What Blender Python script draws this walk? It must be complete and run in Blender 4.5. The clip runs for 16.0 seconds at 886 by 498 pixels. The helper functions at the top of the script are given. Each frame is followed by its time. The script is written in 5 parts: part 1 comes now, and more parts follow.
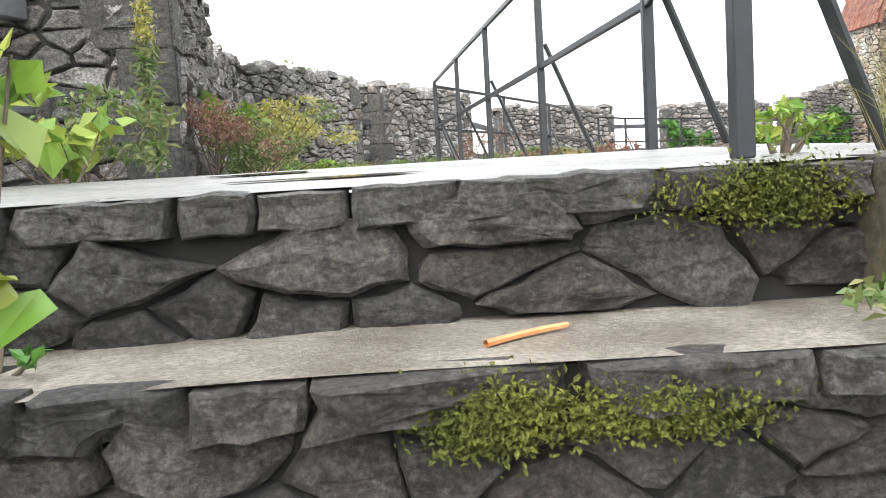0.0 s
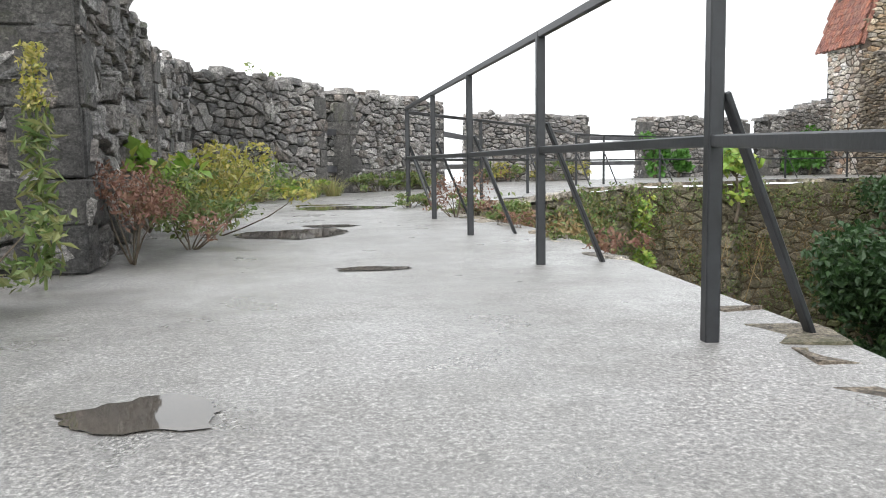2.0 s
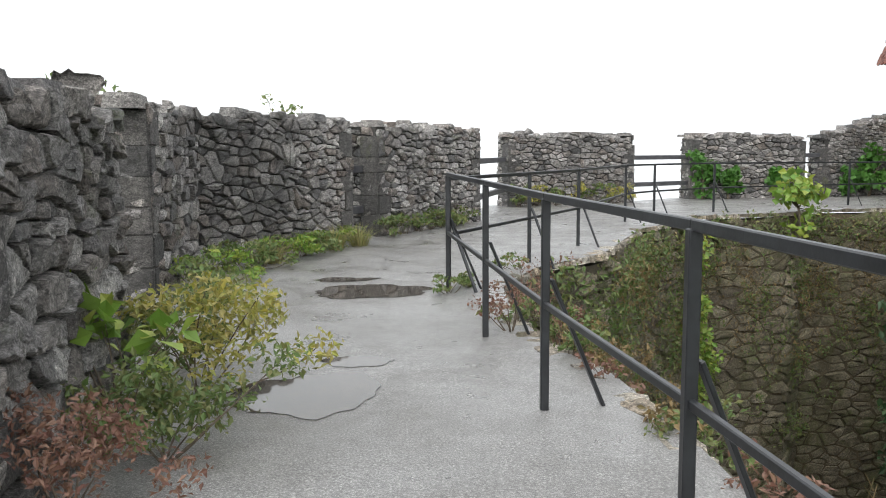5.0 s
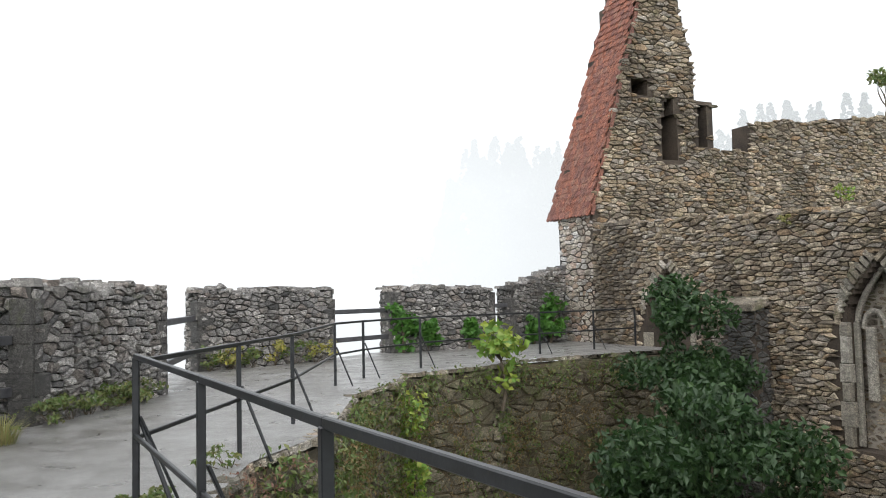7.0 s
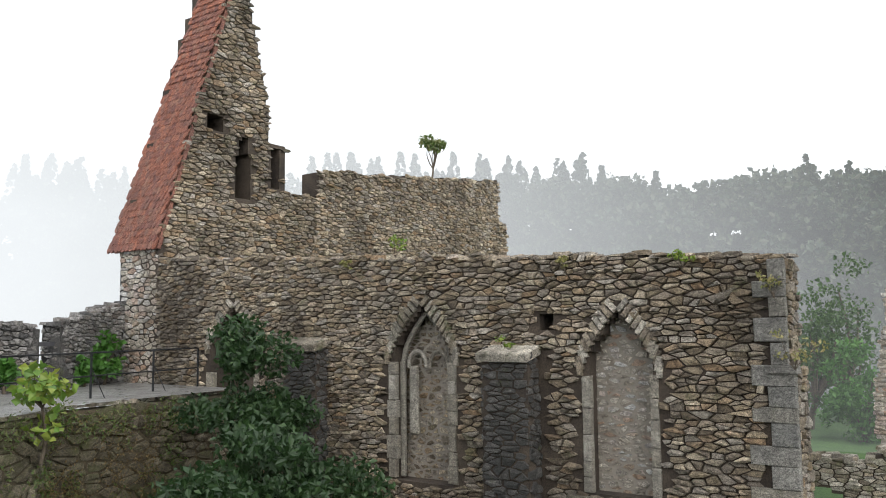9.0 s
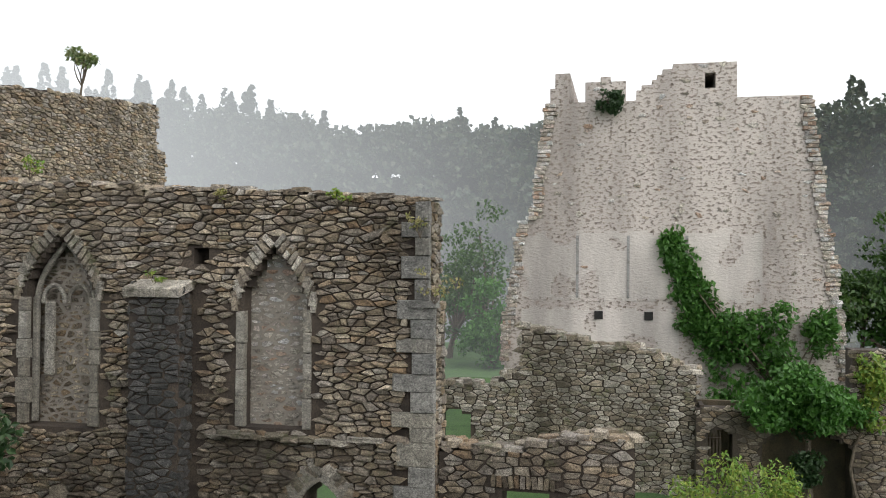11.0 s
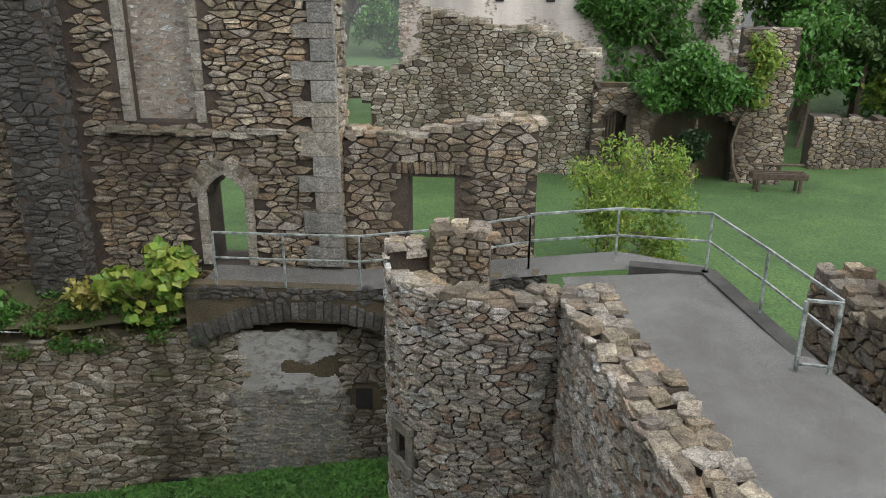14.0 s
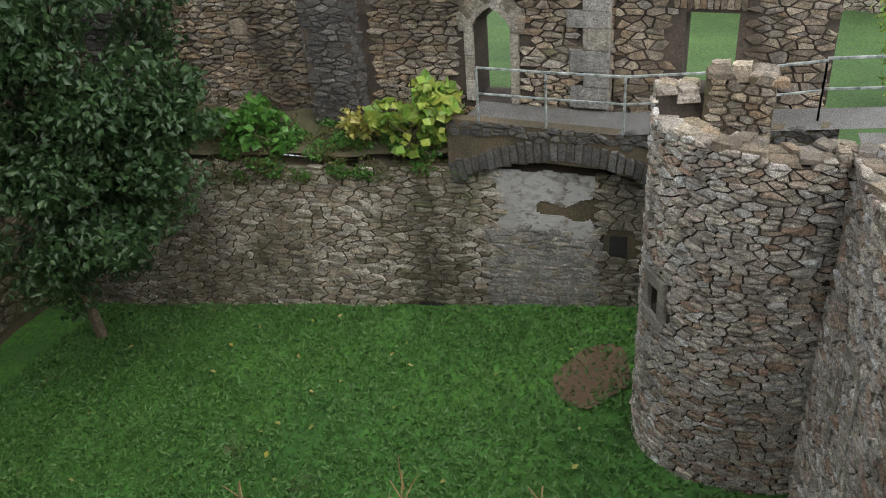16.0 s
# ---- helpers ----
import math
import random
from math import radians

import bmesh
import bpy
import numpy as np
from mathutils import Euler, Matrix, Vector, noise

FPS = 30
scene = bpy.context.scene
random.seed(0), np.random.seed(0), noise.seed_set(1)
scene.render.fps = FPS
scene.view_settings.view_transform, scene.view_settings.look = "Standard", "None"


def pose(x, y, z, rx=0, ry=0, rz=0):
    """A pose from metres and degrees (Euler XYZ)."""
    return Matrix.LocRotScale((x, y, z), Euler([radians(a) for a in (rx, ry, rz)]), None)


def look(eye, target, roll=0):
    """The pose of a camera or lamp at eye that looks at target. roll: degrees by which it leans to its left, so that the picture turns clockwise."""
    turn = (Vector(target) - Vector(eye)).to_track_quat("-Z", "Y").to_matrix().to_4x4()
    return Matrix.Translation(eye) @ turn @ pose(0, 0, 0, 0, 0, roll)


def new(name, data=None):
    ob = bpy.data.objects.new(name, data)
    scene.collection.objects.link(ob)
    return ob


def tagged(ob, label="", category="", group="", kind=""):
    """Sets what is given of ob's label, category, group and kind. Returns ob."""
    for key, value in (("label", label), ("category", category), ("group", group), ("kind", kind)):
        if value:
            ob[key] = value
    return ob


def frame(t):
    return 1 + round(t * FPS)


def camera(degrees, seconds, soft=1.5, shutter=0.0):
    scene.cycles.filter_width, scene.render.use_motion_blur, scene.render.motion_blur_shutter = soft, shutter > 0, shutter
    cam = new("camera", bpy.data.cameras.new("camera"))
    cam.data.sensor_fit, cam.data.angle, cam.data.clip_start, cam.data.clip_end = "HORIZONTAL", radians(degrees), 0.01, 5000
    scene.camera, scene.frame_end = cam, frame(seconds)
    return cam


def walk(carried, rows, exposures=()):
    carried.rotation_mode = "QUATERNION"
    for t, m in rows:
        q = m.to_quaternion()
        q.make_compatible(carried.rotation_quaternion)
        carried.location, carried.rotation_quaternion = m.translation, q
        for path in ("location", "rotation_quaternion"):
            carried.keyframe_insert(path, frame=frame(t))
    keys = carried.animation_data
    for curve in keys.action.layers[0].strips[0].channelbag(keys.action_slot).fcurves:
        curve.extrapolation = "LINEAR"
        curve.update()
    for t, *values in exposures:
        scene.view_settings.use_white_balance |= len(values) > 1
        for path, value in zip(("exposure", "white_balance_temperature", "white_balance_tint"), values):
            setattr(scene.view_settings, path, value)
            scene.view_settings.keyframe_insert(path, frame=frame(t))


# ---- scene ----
cam = camera(56.7, 16.0, 1.0)
PATH = [
    (0, (0.313, -0.083, -0.088), (0.386, 1.909, -0.253), -3.4),
    (0.5, (0.312, 0.146, 0.045), (0.445, 2.125, -0.211), -2.2),
    (1, (0.359, 0.399, 0.159), (0.45, 2.389, -0.016), -2.1),
    (1.5, (0.347, 0.624, 0.29), (0.396, 2.617, 0.123), -2.4),
    (2, (0.338, 0.845, 0.457), (0.498, 2.828, 0.254), -0.8),
    (2.5, (0.34, 1.084, 0.607), (0.364, 3.075, 0.421), 0.5),
    (3, (0.301, 1.292, 0.722), (0.341, 3.283, 0.536), -2.8),
    (3.2, (0.308, 1.364, 0.795), (0.411, 3.351, 0.592), -3.3),
    (5.3, (0.257, 2.47, 1.287), (0.356, 4.454, 1.056), -0.2),
    (5.5, (0.257, 2.592, 1.311), (0.371, 4.579, 1.117), -1.2),
    (6, (0.172, 3.001, 1.345), (0.498, 4.974, 1.306), -0.4),
    (6.5, (0.198, 3.399, 1.351), (0.811, 5.303, 1.354), -1.2),
    (7, (0.246, 3.791, 1.399), (1.085, 5.603, 1.518), -1.3),
    (7.5, (0.216, 3.928, 1.505), (1.409, 5.523, 1.684), -1.3),
    (8, (0.29, 3.978, 1.49), (1.642, 5.445, 1.635), -0.4),
    (8.5, (0.33, 3.993, 1.464), (1.826, 5.306, 1.656), -0.4),
    (9, (0.362, 3.965, 1.486), (1.982, 5.123, 1.674), -0.6),
    (9.5, (0.378, 3.921, 1.484), (2.115, 4.899, 1.64), -0.7),
    (10, (0.37, 3.854, 1.496), (2.226, 4.583, 1.646), -0.8),
    (10.2, (0.391, 3.832, 1.488), (2.277, 4.48, 1.639), -0.7),
    (12.3, (0.482, 3.972, 1.457), (2.464, 4.188, 1.307), 0.7),
    (12.5, (0.521, 3.958, 1.435), (2.495, 4.204, 1.226), -0.4),
    (13, (0.658, 4.005, 1.426), (2.615, 4.151, 1.04), -2.1),
    (13.5, (0.72, 4.055, 1.392), (2.648, 4.134, 0.867), -0.8),
    (14, (0.82, 4.069, 1.35), (2.687, 4.238, 0.652), 0.2),
    (14.5, (0.925, 4.097, 1.3), (2.709, 4.363, 0.437), -0.2),
    (15, (0.995, 4.119, 1.269), (2.685, 4.509, 0.271), -1.5),
    (15.5, (1.052, 4.132, 1.248), (2.66, 4.678, 0.192), -2.9),
    (16, (1.085, 4.141, 1.244), (2.638, 4.876, 0.221), -4.6),
]
walk(cam, [(t, look(eye, target, roll)) for t, eye, target, roll in PATH],
     [(0, 1.85), (1, 1.68), (2, 1.3), (3, 1.1), (5.5, 0.97), (7, 0.78), (9, 0.68), (10, 0.6), (12.5, 0.68), (14, 0.9), (16, 1.2)])

# ---- world and sun: an overcast, misty morning ----
world = bpy.data.worlds.new("overcast_sky")
scene.world = world
world.use_nodes = True
wn, wl = world.node_tree.nodes, world.node_tree.links
sky = wn.new("ShaderNodeTexSky")
sky.sky_type, sky.sun_disc = "NISHITA", False
sky.sun_elevation, sky.sun_rotation = radians(48), radians(200)
cloud = wn.new("ShaderNodeMix")
cloud.data_type = "RGBA"
cloud.inputs[0].default_value = 0.93
cloud.inputs[7].default_value = (9.6, 9.9, 10.2, 1)
wl.new(sky.outputs[0], cloud.inputs[6])
wl.new(cloud.outputs[2], wn["Background"].inputs[0])
wn["Background"].inputs[1].default_value = 0.1
sun = new("sun", bpy.data.lights.new("sun", "SUN"))
sun.data.energy, sun.data.angle, sun.data.color = 1.5, radians(70), (1, 0.97, 0.92)
sun.matrix_world = look((-6, -14, 24), (6, 8, 0))

# ---- materials ----


def nodes_of(name):
    m = bpy.data.materials.new(name)
    m.use_nodes = True
    nt = m.node_tree
    return m, nt.nodes, nt.links, nt.nodes["Principled BSDF"]


def noise_node(n, l, scale, detail=4, rough=0.55, stretch=None):
    tex = n.new("ShaderNodeTexNoise")
    tex.inputs["Scale"].default_value, tex.inputs["Detail"].default_value, tex.inputs["Roughness"].default_value = scale, detail, rough
    geo = n.new("ShaderNodeNewGeometry")
    if stretch:
        vm = n.new("ShaderNodeVectorMath")
        vm.operation = "MULTIPLY"
        vm.inputs[1].default_value = stretch
        l.new(geo.outputs["Position"], vm.inputs[0])
        l.new(vm.outputs[0], tex.inputs["Vector"])
    else:
        l.new(geo.outputs["Position"], tex.inputs["Vector"])
    return tex.outputs["Fac"]


def ramp(n, l, src, stops):
    r = n.new("ShaderNodeValToRGB")
    els = r.color_ramp.elements
    while len(els) < len(stops):
        els.new(0.5)
    for e, (p, c) in zip(els, stops):
        e.position = p
        e.color = (*c, 1) if len(c) == 3 else c
    l.new(src, r.inputs[0])
    return r.outputs[0]


def grey(v):
    return (v, v, v)


def mix(n, l, fac, a, b, mode="MIX"):
    x = n.new("ShaderNodeMix")
    x.data_type, x.blend_type = "RGBA", mode
    for src, i in ((fac, 0), (a, 6), (b, 7)):
        if isinstance(src, (int, float)):
            x.inputs[i].default_value = src
        elif isinstance(src, tuple):
            x.inputs[i].default_value = (*src, 1)
        else:
            l.new(src, x.inputs[i])
    return x.outputs[2]


def bump(n, l, p, height, strength=0.4, dist=0.02):
    b = n.new("ShaderNodeBump")
    b.inputs["Strength"].default_value, b.inputs["Distance"].default_value = strength, dist
    l.new(height, b.inputs["Height"])
    l.new(b.outputs[0], p.inputs["Normal"])


def piece_random(n, l):
    """One random number for each loose piece, whether an object of its own or an island of a joined mesh."""
    a, g, m = n.new("ShaderNodeObjectInfo"), n.new("ShaderNodeNewGeometry"), n.new("ShaderNodeMath")
    m.operation = "ADD"
    l.new(a.outputs["Random"], m.inputs[0])
    l.new(g.outputs["Random Per Island"], m.inputs[1])
    f = n.new("ShaderNodeMath")
    f.operation = "FRACT"
    l.new(m.outputs[0], f.inputs[0])
    return f.outputs[0]


def stone_material(name, tones, stain=(0.03, 0.03, 0.028), stain_amount=0.5, moss=0.0, rough=0.8, lichen=0.25):
    m, n, l, p = nodes_of(name)
    k = len(tones)
    base = ramp(n, l, piece_random(n, l), [(i / (k - 1), c) for i, c in enumerate(tones)])
    grain = noise_node(n, l, 22, 6, 0.7)
    c = mix(n, l, 0.75, base, ramp(n, l, grain, [(0.3, grey(0.25)), (0.7, grey(1.15))]), "MULTIPLY")
    c = mix(n, l, 0.7, c, ramp(n, l, noise_node(n, l, 5, 5, 0.65), [(0.32, (0.42, 0.4, 0.4)), (0.66, (1.2, 1.18, 1.12))]), "MULTIPLY")
    c = mix(n, l, 0.85, c, ramp(n, l, noise_node(n, l, 75, 8, 0.8), [(0.36, grey(0.25)), (0.5, grey(1.15)), (0.64, grey(2.5))]), "MULTIPLY")
    vein = ramp(n, l, noise_node(n, l, 6.5, 7, 0.62, (1, 1, 2.2)), [(0.465, grey(1.08)), (0.492, grey(0.2)), (0.51, grey(0.3)), (0.535, grey(1.08))])
    c = mix(n, l, 0.6, c, vein, "MULTIPLY")
    spots = ramp(n, l, noise_node(n, l, 9, 5, 0.7), [(0.6, grey(0)), (0.72, grey(1))])
    pale = n.new("ShaderNodeMath")
    pale.operation = "MULTIPLY"
    pale.inputs[1].default_value = lichen
    l.new(spots, pale.inputs[0])
    c = mix(n, l, pale.outputs[0], c, (0.42, 0.42, 0.38))
    dirt = ramp(n, l, noise_node(n, l, 0.55, 5, 0.65, (1, 1, 0.45)), [(0.45, grey(0)), (0.68, grey(stain_amount))])
    c = mix(n, l, dirt, c, stain)
    if moss:
        mo = ramp(n, l, noise_node(n, l, 1.7, 6, 0.7), [(0.62 - moss * 0.25, grey(0)), (0.7, grey(min(1, 0.4 + moss)))])
        c = mix(n, l, mo, c, (0.07, 0.085, 0.02))
    l.new(c, p.inputs["Base Color"])
    p.inputs["Roughness"].default_value = rough
    bump(n, l, p, noise_node(n, l, 30, 10, 0.82), 1.0, 0.045)
    return m


def rendered_material(name, plaster, stones, amount):
    """Worn lime render with stones showing through."""
    m, n, l, p = nodes_of(name)
    a = noise_node(n, l, 5.5, 4, 0.6, (1, 1, 1.9))
    hole = ramp(n, l, a, [(amount, grey(0)), (amount + 0.06, grey(1))])
    stone = ramp(n, l, noise_node(n, l, 3.1, 3, 0.6), [(0.35, stones[0]), (0.5, stones[1]), (0.65, stones[2])])
    big = ramp(n, l, noise_node(n, l, 0.35, 5, 0.6, (1, 1, 0.25)), [(0.35, grey(0.55)), (0.62, grey(1))])
    pl = mix(n, l, 1.0, plaster, big, "MULTIPLY")
    c = mix(n, l, hole, pl, stone)
    c = mix(n, l, 0.5, c, ramp(n, l, noise_node(n, l, 30, 5, 0.7), [(0.3, grey(0.5)), (0.7, grey(1))]), "MULTIPLY")
    l.new(c, p.inputs["Base Color"])
    p.inputs["Roughness"].default_value = 0.9
    bump(n, l, p, a, 0.6, 0.05)
    return m


def ground_material(name, a, b, c, scale, rough=0.9, relief=0.4):
    m, n, l, p = nodes_of(name)
    big = ramp(n, l, noise_node(n, l, scale, 5, 0.6), [(0.35, a), (0.65, b)])
    fine = ramp(n, l, noise_node(n, l, scale * 30, 5, 0.75), [(0.38, grey(0.3)), (0.62, grey(1.15))])
    col = mix(n, l, 0.8, big, fine, "MULTIPLY")
    spot = ramp(n, l, noise_node(n, l, scale * 2.7, 6, 0.7), [(0.6, grey(0)), (0.72, grey(0.8))])
    col = mix(n, l, spot, col, c)
    l.new(col, p.inputs["Base Color"])
    p.inputs["Roughness"].default_value = rough
    bump(n, l, p, noise_node(n, l, scale * 40, 5, 0.7), relief, 0.02)
    return m


def asphalt_material(name, wet, tone=1.0):
    m, n, l, p = nodes_of(name)
    grit = noise_node(n, l, 95, 8, 0.85)
    base = ramp(n, l, grit, [(0.38, (0.05, 0.048, 0.047)), (0.47, (0.16, 0.156, 0.153)), (0.54, (0.27, 0.265, 0.257)), (0.62, (0.62, 0.61, 0.59))])
    patch = noise_node(n, l, 0.9, 6, 0.65)
    c = mix(n, l, 0.9, base, ramp(n, l, patch, [(0.35, (0.55 * tone, 0.53 * tone, 0.5 * tone)), (0.65, (tone, tone, tone))]), "MULTIPLY")
    l.new(c, p.inputs["Base Color"])
    r = ramp(n, l, noise_node(n, l, 2.3, 5, 0.6), [(0.35, grey(0.72 - wet)), (0.65, grey(0.85 - wet * 0.6))])
    l.new(r, p.inputs["Roughness"])
    p.inputs["Specular IOR Level"].default_value = 0.5 + wet
    bump(n, l, p, grit, 0.8 - wet, 0.01)
    return m


def leaf_material(name, tones, rough=0.5, thin=0.35):
    m, n, l, p = nodes_of(name)
    k = len(tones)
    c = ramp(n, l, piece_random(n, l), [(i / (k - 1), t) for i, t in enumerate(tones)])
    c = mix(n, l, 0.5, c, ramp(n, l, noise_node(n, l, 14, 3), [(0.3, grey(0.5)), (0.7, grey(1))]), "MULTIPLY")
    l.new(c, p.inputs["Base Color"])
    p.inputs["Roughness"].default_value = rough
    tr, mx = n.new("ShaderNodeBsdfTranslucent"), n.new("ShaderNodeMixShader")
    l.new(c, tr.inputs[0])
    mx.inputs[0].default_value = thin
    l.new(p.outputs[0], mx.inputs[1])
    l.new(tr.outputs[0], mx.inputs[2])
    l.new(mx.outputs[0], n["Material Output"].inputs[0])
    return m


def plain_material(name, a, b, scale, rough, metal=0.0, relief=0.15):
    m, n, l, p = nodes_of(name)
    c = ramp(n, l, noise_node(n, l, scale, 6, 0.7), [(0.35, a), (0.68, b)])
    l.new(c, p.inputs["Base Color"])
    p.inputs["Roughness"].default_value, p.inputs["Metallic"].default_value = rough, metal
    bump(n, l, p, noise_node(n, l, scale * 6, 5), relief, 0.004)
    return m


def mist_glow_material(name, low, high, amount, glow=0.62, side=None, even=0.35):
    """Mist as white glow mixed into a see-through sheet, thinning out upwards."""
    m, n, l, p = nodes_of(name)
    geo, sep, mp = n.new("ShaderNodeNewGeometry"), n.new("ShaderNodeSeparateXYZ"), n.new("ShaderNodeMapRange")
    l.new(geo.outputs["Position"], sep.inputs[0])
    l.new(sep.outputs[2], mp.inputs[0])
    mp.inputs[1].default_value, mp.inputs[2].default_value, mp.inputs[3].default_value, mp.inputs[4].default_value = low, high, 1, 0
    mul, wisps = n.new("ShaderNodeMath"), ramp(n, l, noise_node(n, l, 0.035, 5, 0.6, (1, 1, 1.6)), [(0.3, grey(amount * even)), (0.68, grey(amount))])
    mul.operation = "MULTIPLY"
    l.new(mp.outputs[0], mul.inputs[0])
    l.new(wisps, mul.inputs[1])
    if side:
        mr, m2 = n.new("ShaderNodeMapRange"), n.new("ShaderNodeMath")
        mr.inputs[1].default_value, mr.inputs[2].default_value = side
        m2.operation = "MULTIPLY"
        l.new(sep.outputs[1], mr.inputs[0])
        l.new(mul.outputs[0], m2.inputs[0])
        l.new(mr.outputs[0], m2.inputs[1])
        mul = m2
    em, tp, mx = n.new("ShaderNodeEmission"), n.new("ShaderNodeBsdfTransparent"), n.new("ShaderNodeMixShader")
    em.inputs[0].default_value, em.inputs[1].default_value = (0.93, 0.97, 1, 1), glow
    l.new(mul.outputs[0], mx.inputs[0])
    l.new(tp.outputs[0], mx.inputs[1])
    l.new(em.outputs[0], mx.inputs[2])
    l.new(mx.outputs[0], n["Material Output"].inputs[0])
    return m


M_GREY = stone_material("grey_rubble_stone", [(0.121, 0.121, 0.124), (0.405, 0.392, 0.385), (0.23, 0.196, 0.176), (0.567, 0.553, 0.54), (0.27, 0.257, 0.257), (0.351, 0.338, 0.324)], stain_amount=0.7, moss=0.1)
M_BROWN = stone_material("brown_rubble_stone", [(0.143, 0.111, 0.078), (0.416, 0.338, 0.234), (0.26, 0.221, 0.182), (0.585, 0.507, 0.39), (0.325, 0.221, 0.13), (0.468, 0.429, 0.377), (0.208, 0.169, 0.13)], stain=(0.04, 0.03, 0.02), stain_amount=0.8, moss=0.15)
M_LOWER = stone_material("damp_mossy_stone", [(0.18, 0.15, 0.12), (0.432, 0.36, 0.276), (0.336, 0.312, 0.276), (0.624, 0.576, 0.504), (0.264, 0.228, 0.168)], stain=(0.04, 0.034, 0.016), stain_amount=0.85, moss=0.35)
M_TOWER = stone_material("pale_rubble_stone", [(0.312, 0.273, 0.227), (0.715, 0.663, 0.585), (0.494, 0.442, 0.377), (0.72, 0.72, 0.72), (0.468, 0.312, 0.221), (0.598, 0.546, 0.468)], stain=(0.06, 0.05, 0.036), stain_amount=0.5, moss=0.1)
M_MOSSY = stone_material("overgrown_retaining_stone", [(0.12, 0.1, 0.07), (0.2, 0.17, 0.12), (0.25, 0.22, 0.16)], stain=(0.05, 0.045, 0.015), stain_amount=0.85, moss=0.5)
M_QUOIN = stone_material("dressed_grey_stone", [(0.24, 0.24, 0.23), (0.33, 0.32, 0.3), (0.29, 0.28, 0.26), (0.38, 0.35, 0.29)], stain_amount=0.55, moss=0.05)
M_DARKQ = stone_material("dark_dressed_stone", [(0.075, 0.074, 0.074), (0.14, 0.133, 0.128), (0.1, 0.097, 0.093)], stain_amount=0.5, moss=0.08)
M_SLATE = stone_material("dark_slate_stone", [(0.05, 0.05, 0.05), (0.12, 0.115, 0.11), (0.08, 0.075, 0.07), (0.17, 0.165, 0.16)], stain_amount=0.6, moss=0.05)
M_JAMB = stone_material("pale_window_stone", [(0.4, 0.37, 0.32), (0.3, 0.27, 0.22), (0.5, 0.47, 0.42)], stain_amount=0.7, stain=(0.15, 0.14, 0.12))
M_STEP = stone_material("wet_dark_step_stone", [(0.06, 0.058, 0.058), (0.13, 0.125, 0.12), (0.09, 0.08, 0.075), (0.17, 0.16, 0.15)], stain_amount=0.5, moss=0.1, rough=0.55, lichen=0.15)
M_MORTAR = ground_material("lime_mortar_grey", (0.022, 0.021, 0.02), (0.06, 0.057, 0.053), (0.018, 0.018, 0.016), 1.5)
M_MORTAR_B = ground_material("lime_mortar_brown", (0.035, 0.026, 0.02), (0.09, 0.068, 0.05), (0.025, 0.018, 0.012), 1.2)
M_MORTAR_M = ground_material("earthy_mortar", (0.06, 0.05, 0.03), (0.13, 0.1, 0.06), (0.05, 0.06, 0.015), 1.1)
M_KEEP = rendered_material("worn_render", (0.62, 0.55, 0.5), [(0.14, 0.11, 0.09), (0.3, 0.25, 0.21), (0.2, 0.17, 0.15)], 0.52)
M_PLASTER = rendered_material("old_lime_plaster", (0.66, 0.6, 0.55), [(0.3, 0.25, 0.2), (0.4, 0.34, 0.28), (0.25, 0.2, 0.17)], 0.66)
M_GREYPL = rendered_material("grey_wall_plaster", (0.38, 0.37, 0.36), [(0.2, 0.19, 0.18), (0.3, 0.29, 0.27), (0.15, 0.13, 0.11)], 0.49)
M_FILL = rendered_material("window_infill_masonry", (0.36, 0.32, 0.27), [(0.22, 0.19, 0.16), (0.3, 0.26, 0.22), (0.17, 0.14, 0.11)], 0.5)
M_ASPHALT = asphalt_material("wet_terrace_asphalt", 0.46, 0.8)
M_RAMP = asphalt_material("grey_ramp_asphalt", 0.05, 0.45)
M_TREAD = ground_material("gritty_step_tread", (0.2, 0.17, 0.13), (0.48, 0.44, 0.38), (0.1, 0.08, 0.06), 3.0, 0.4, 0.9)
M_GRASS = ground_material("lawn_grass", (0.035, 0.085, 0.016), (0.06, 0.125, 0.026), (0.075, 0.12, 0.03), 0.5)
M_PIT = ground_material("courtyard_turf", (0.03, 0.105, 0.012), (0.06, 0.17, 0.02), (0.09, 0.08, 0.04), 0.33)
M_SOIL = ground_material("bare_brown_soil", (0.09, 0.055, 0.03), (0.14, 0.09, 0.05), (0.07, 0.07, 0.03), 1.5)
M_EARTH = ground_material("mossy_earth", (0.05, 0.05, 0.02), (0.1, 0.085, 0.045), (0.05, 0.075, 0.015), 1.2)
M_MOSS = ground_material("bright_moss", (0.12, 0.15, 0.015), (0.24, 0.26, 0.03), (0.05, 0.05, 0.015), 6, 0.95, 0.9)
M_HILL = ground_material("forest_floor", (0.02, 0.035, 0.015), (0.04, 0.06, 0.025), (0.05, 0.05, 0.03), 0.1)
M_IRON = plain_material("dark_painted_iron", (0.006, 0.0065, 0.008), (0.018, 0.02, 0.023), 9, 0.42, 0.0)
M_IRONW = plain_material("weathered_green_iron", (0.07, 0.085, 0.08), (0.42, 0.45, 0.44), 7, 0.45, 0.3)
M_BEAM = plain_material("dark_square_timber", (0.04, 0.04, 0.045), (0.09, 0.09, 0.095), 6, 0.5)
M_WOOD = plain_material("old_bench_wood", (0.03, 0.02, 0.014), (0.08, 0.055, 0.035), 8, 0.7)
M_TILE = stone_material("red_roof_tile", [(0.3, 0.1, 0.06), (0.42, 0.15, 0.09), (0.24, 0.09, 0.07), (0.36, 0.17, 0.12)], stain=(0.12, 0.07, 0.06), stain_amount=0.6, rough=0.75, lichen=0.1)
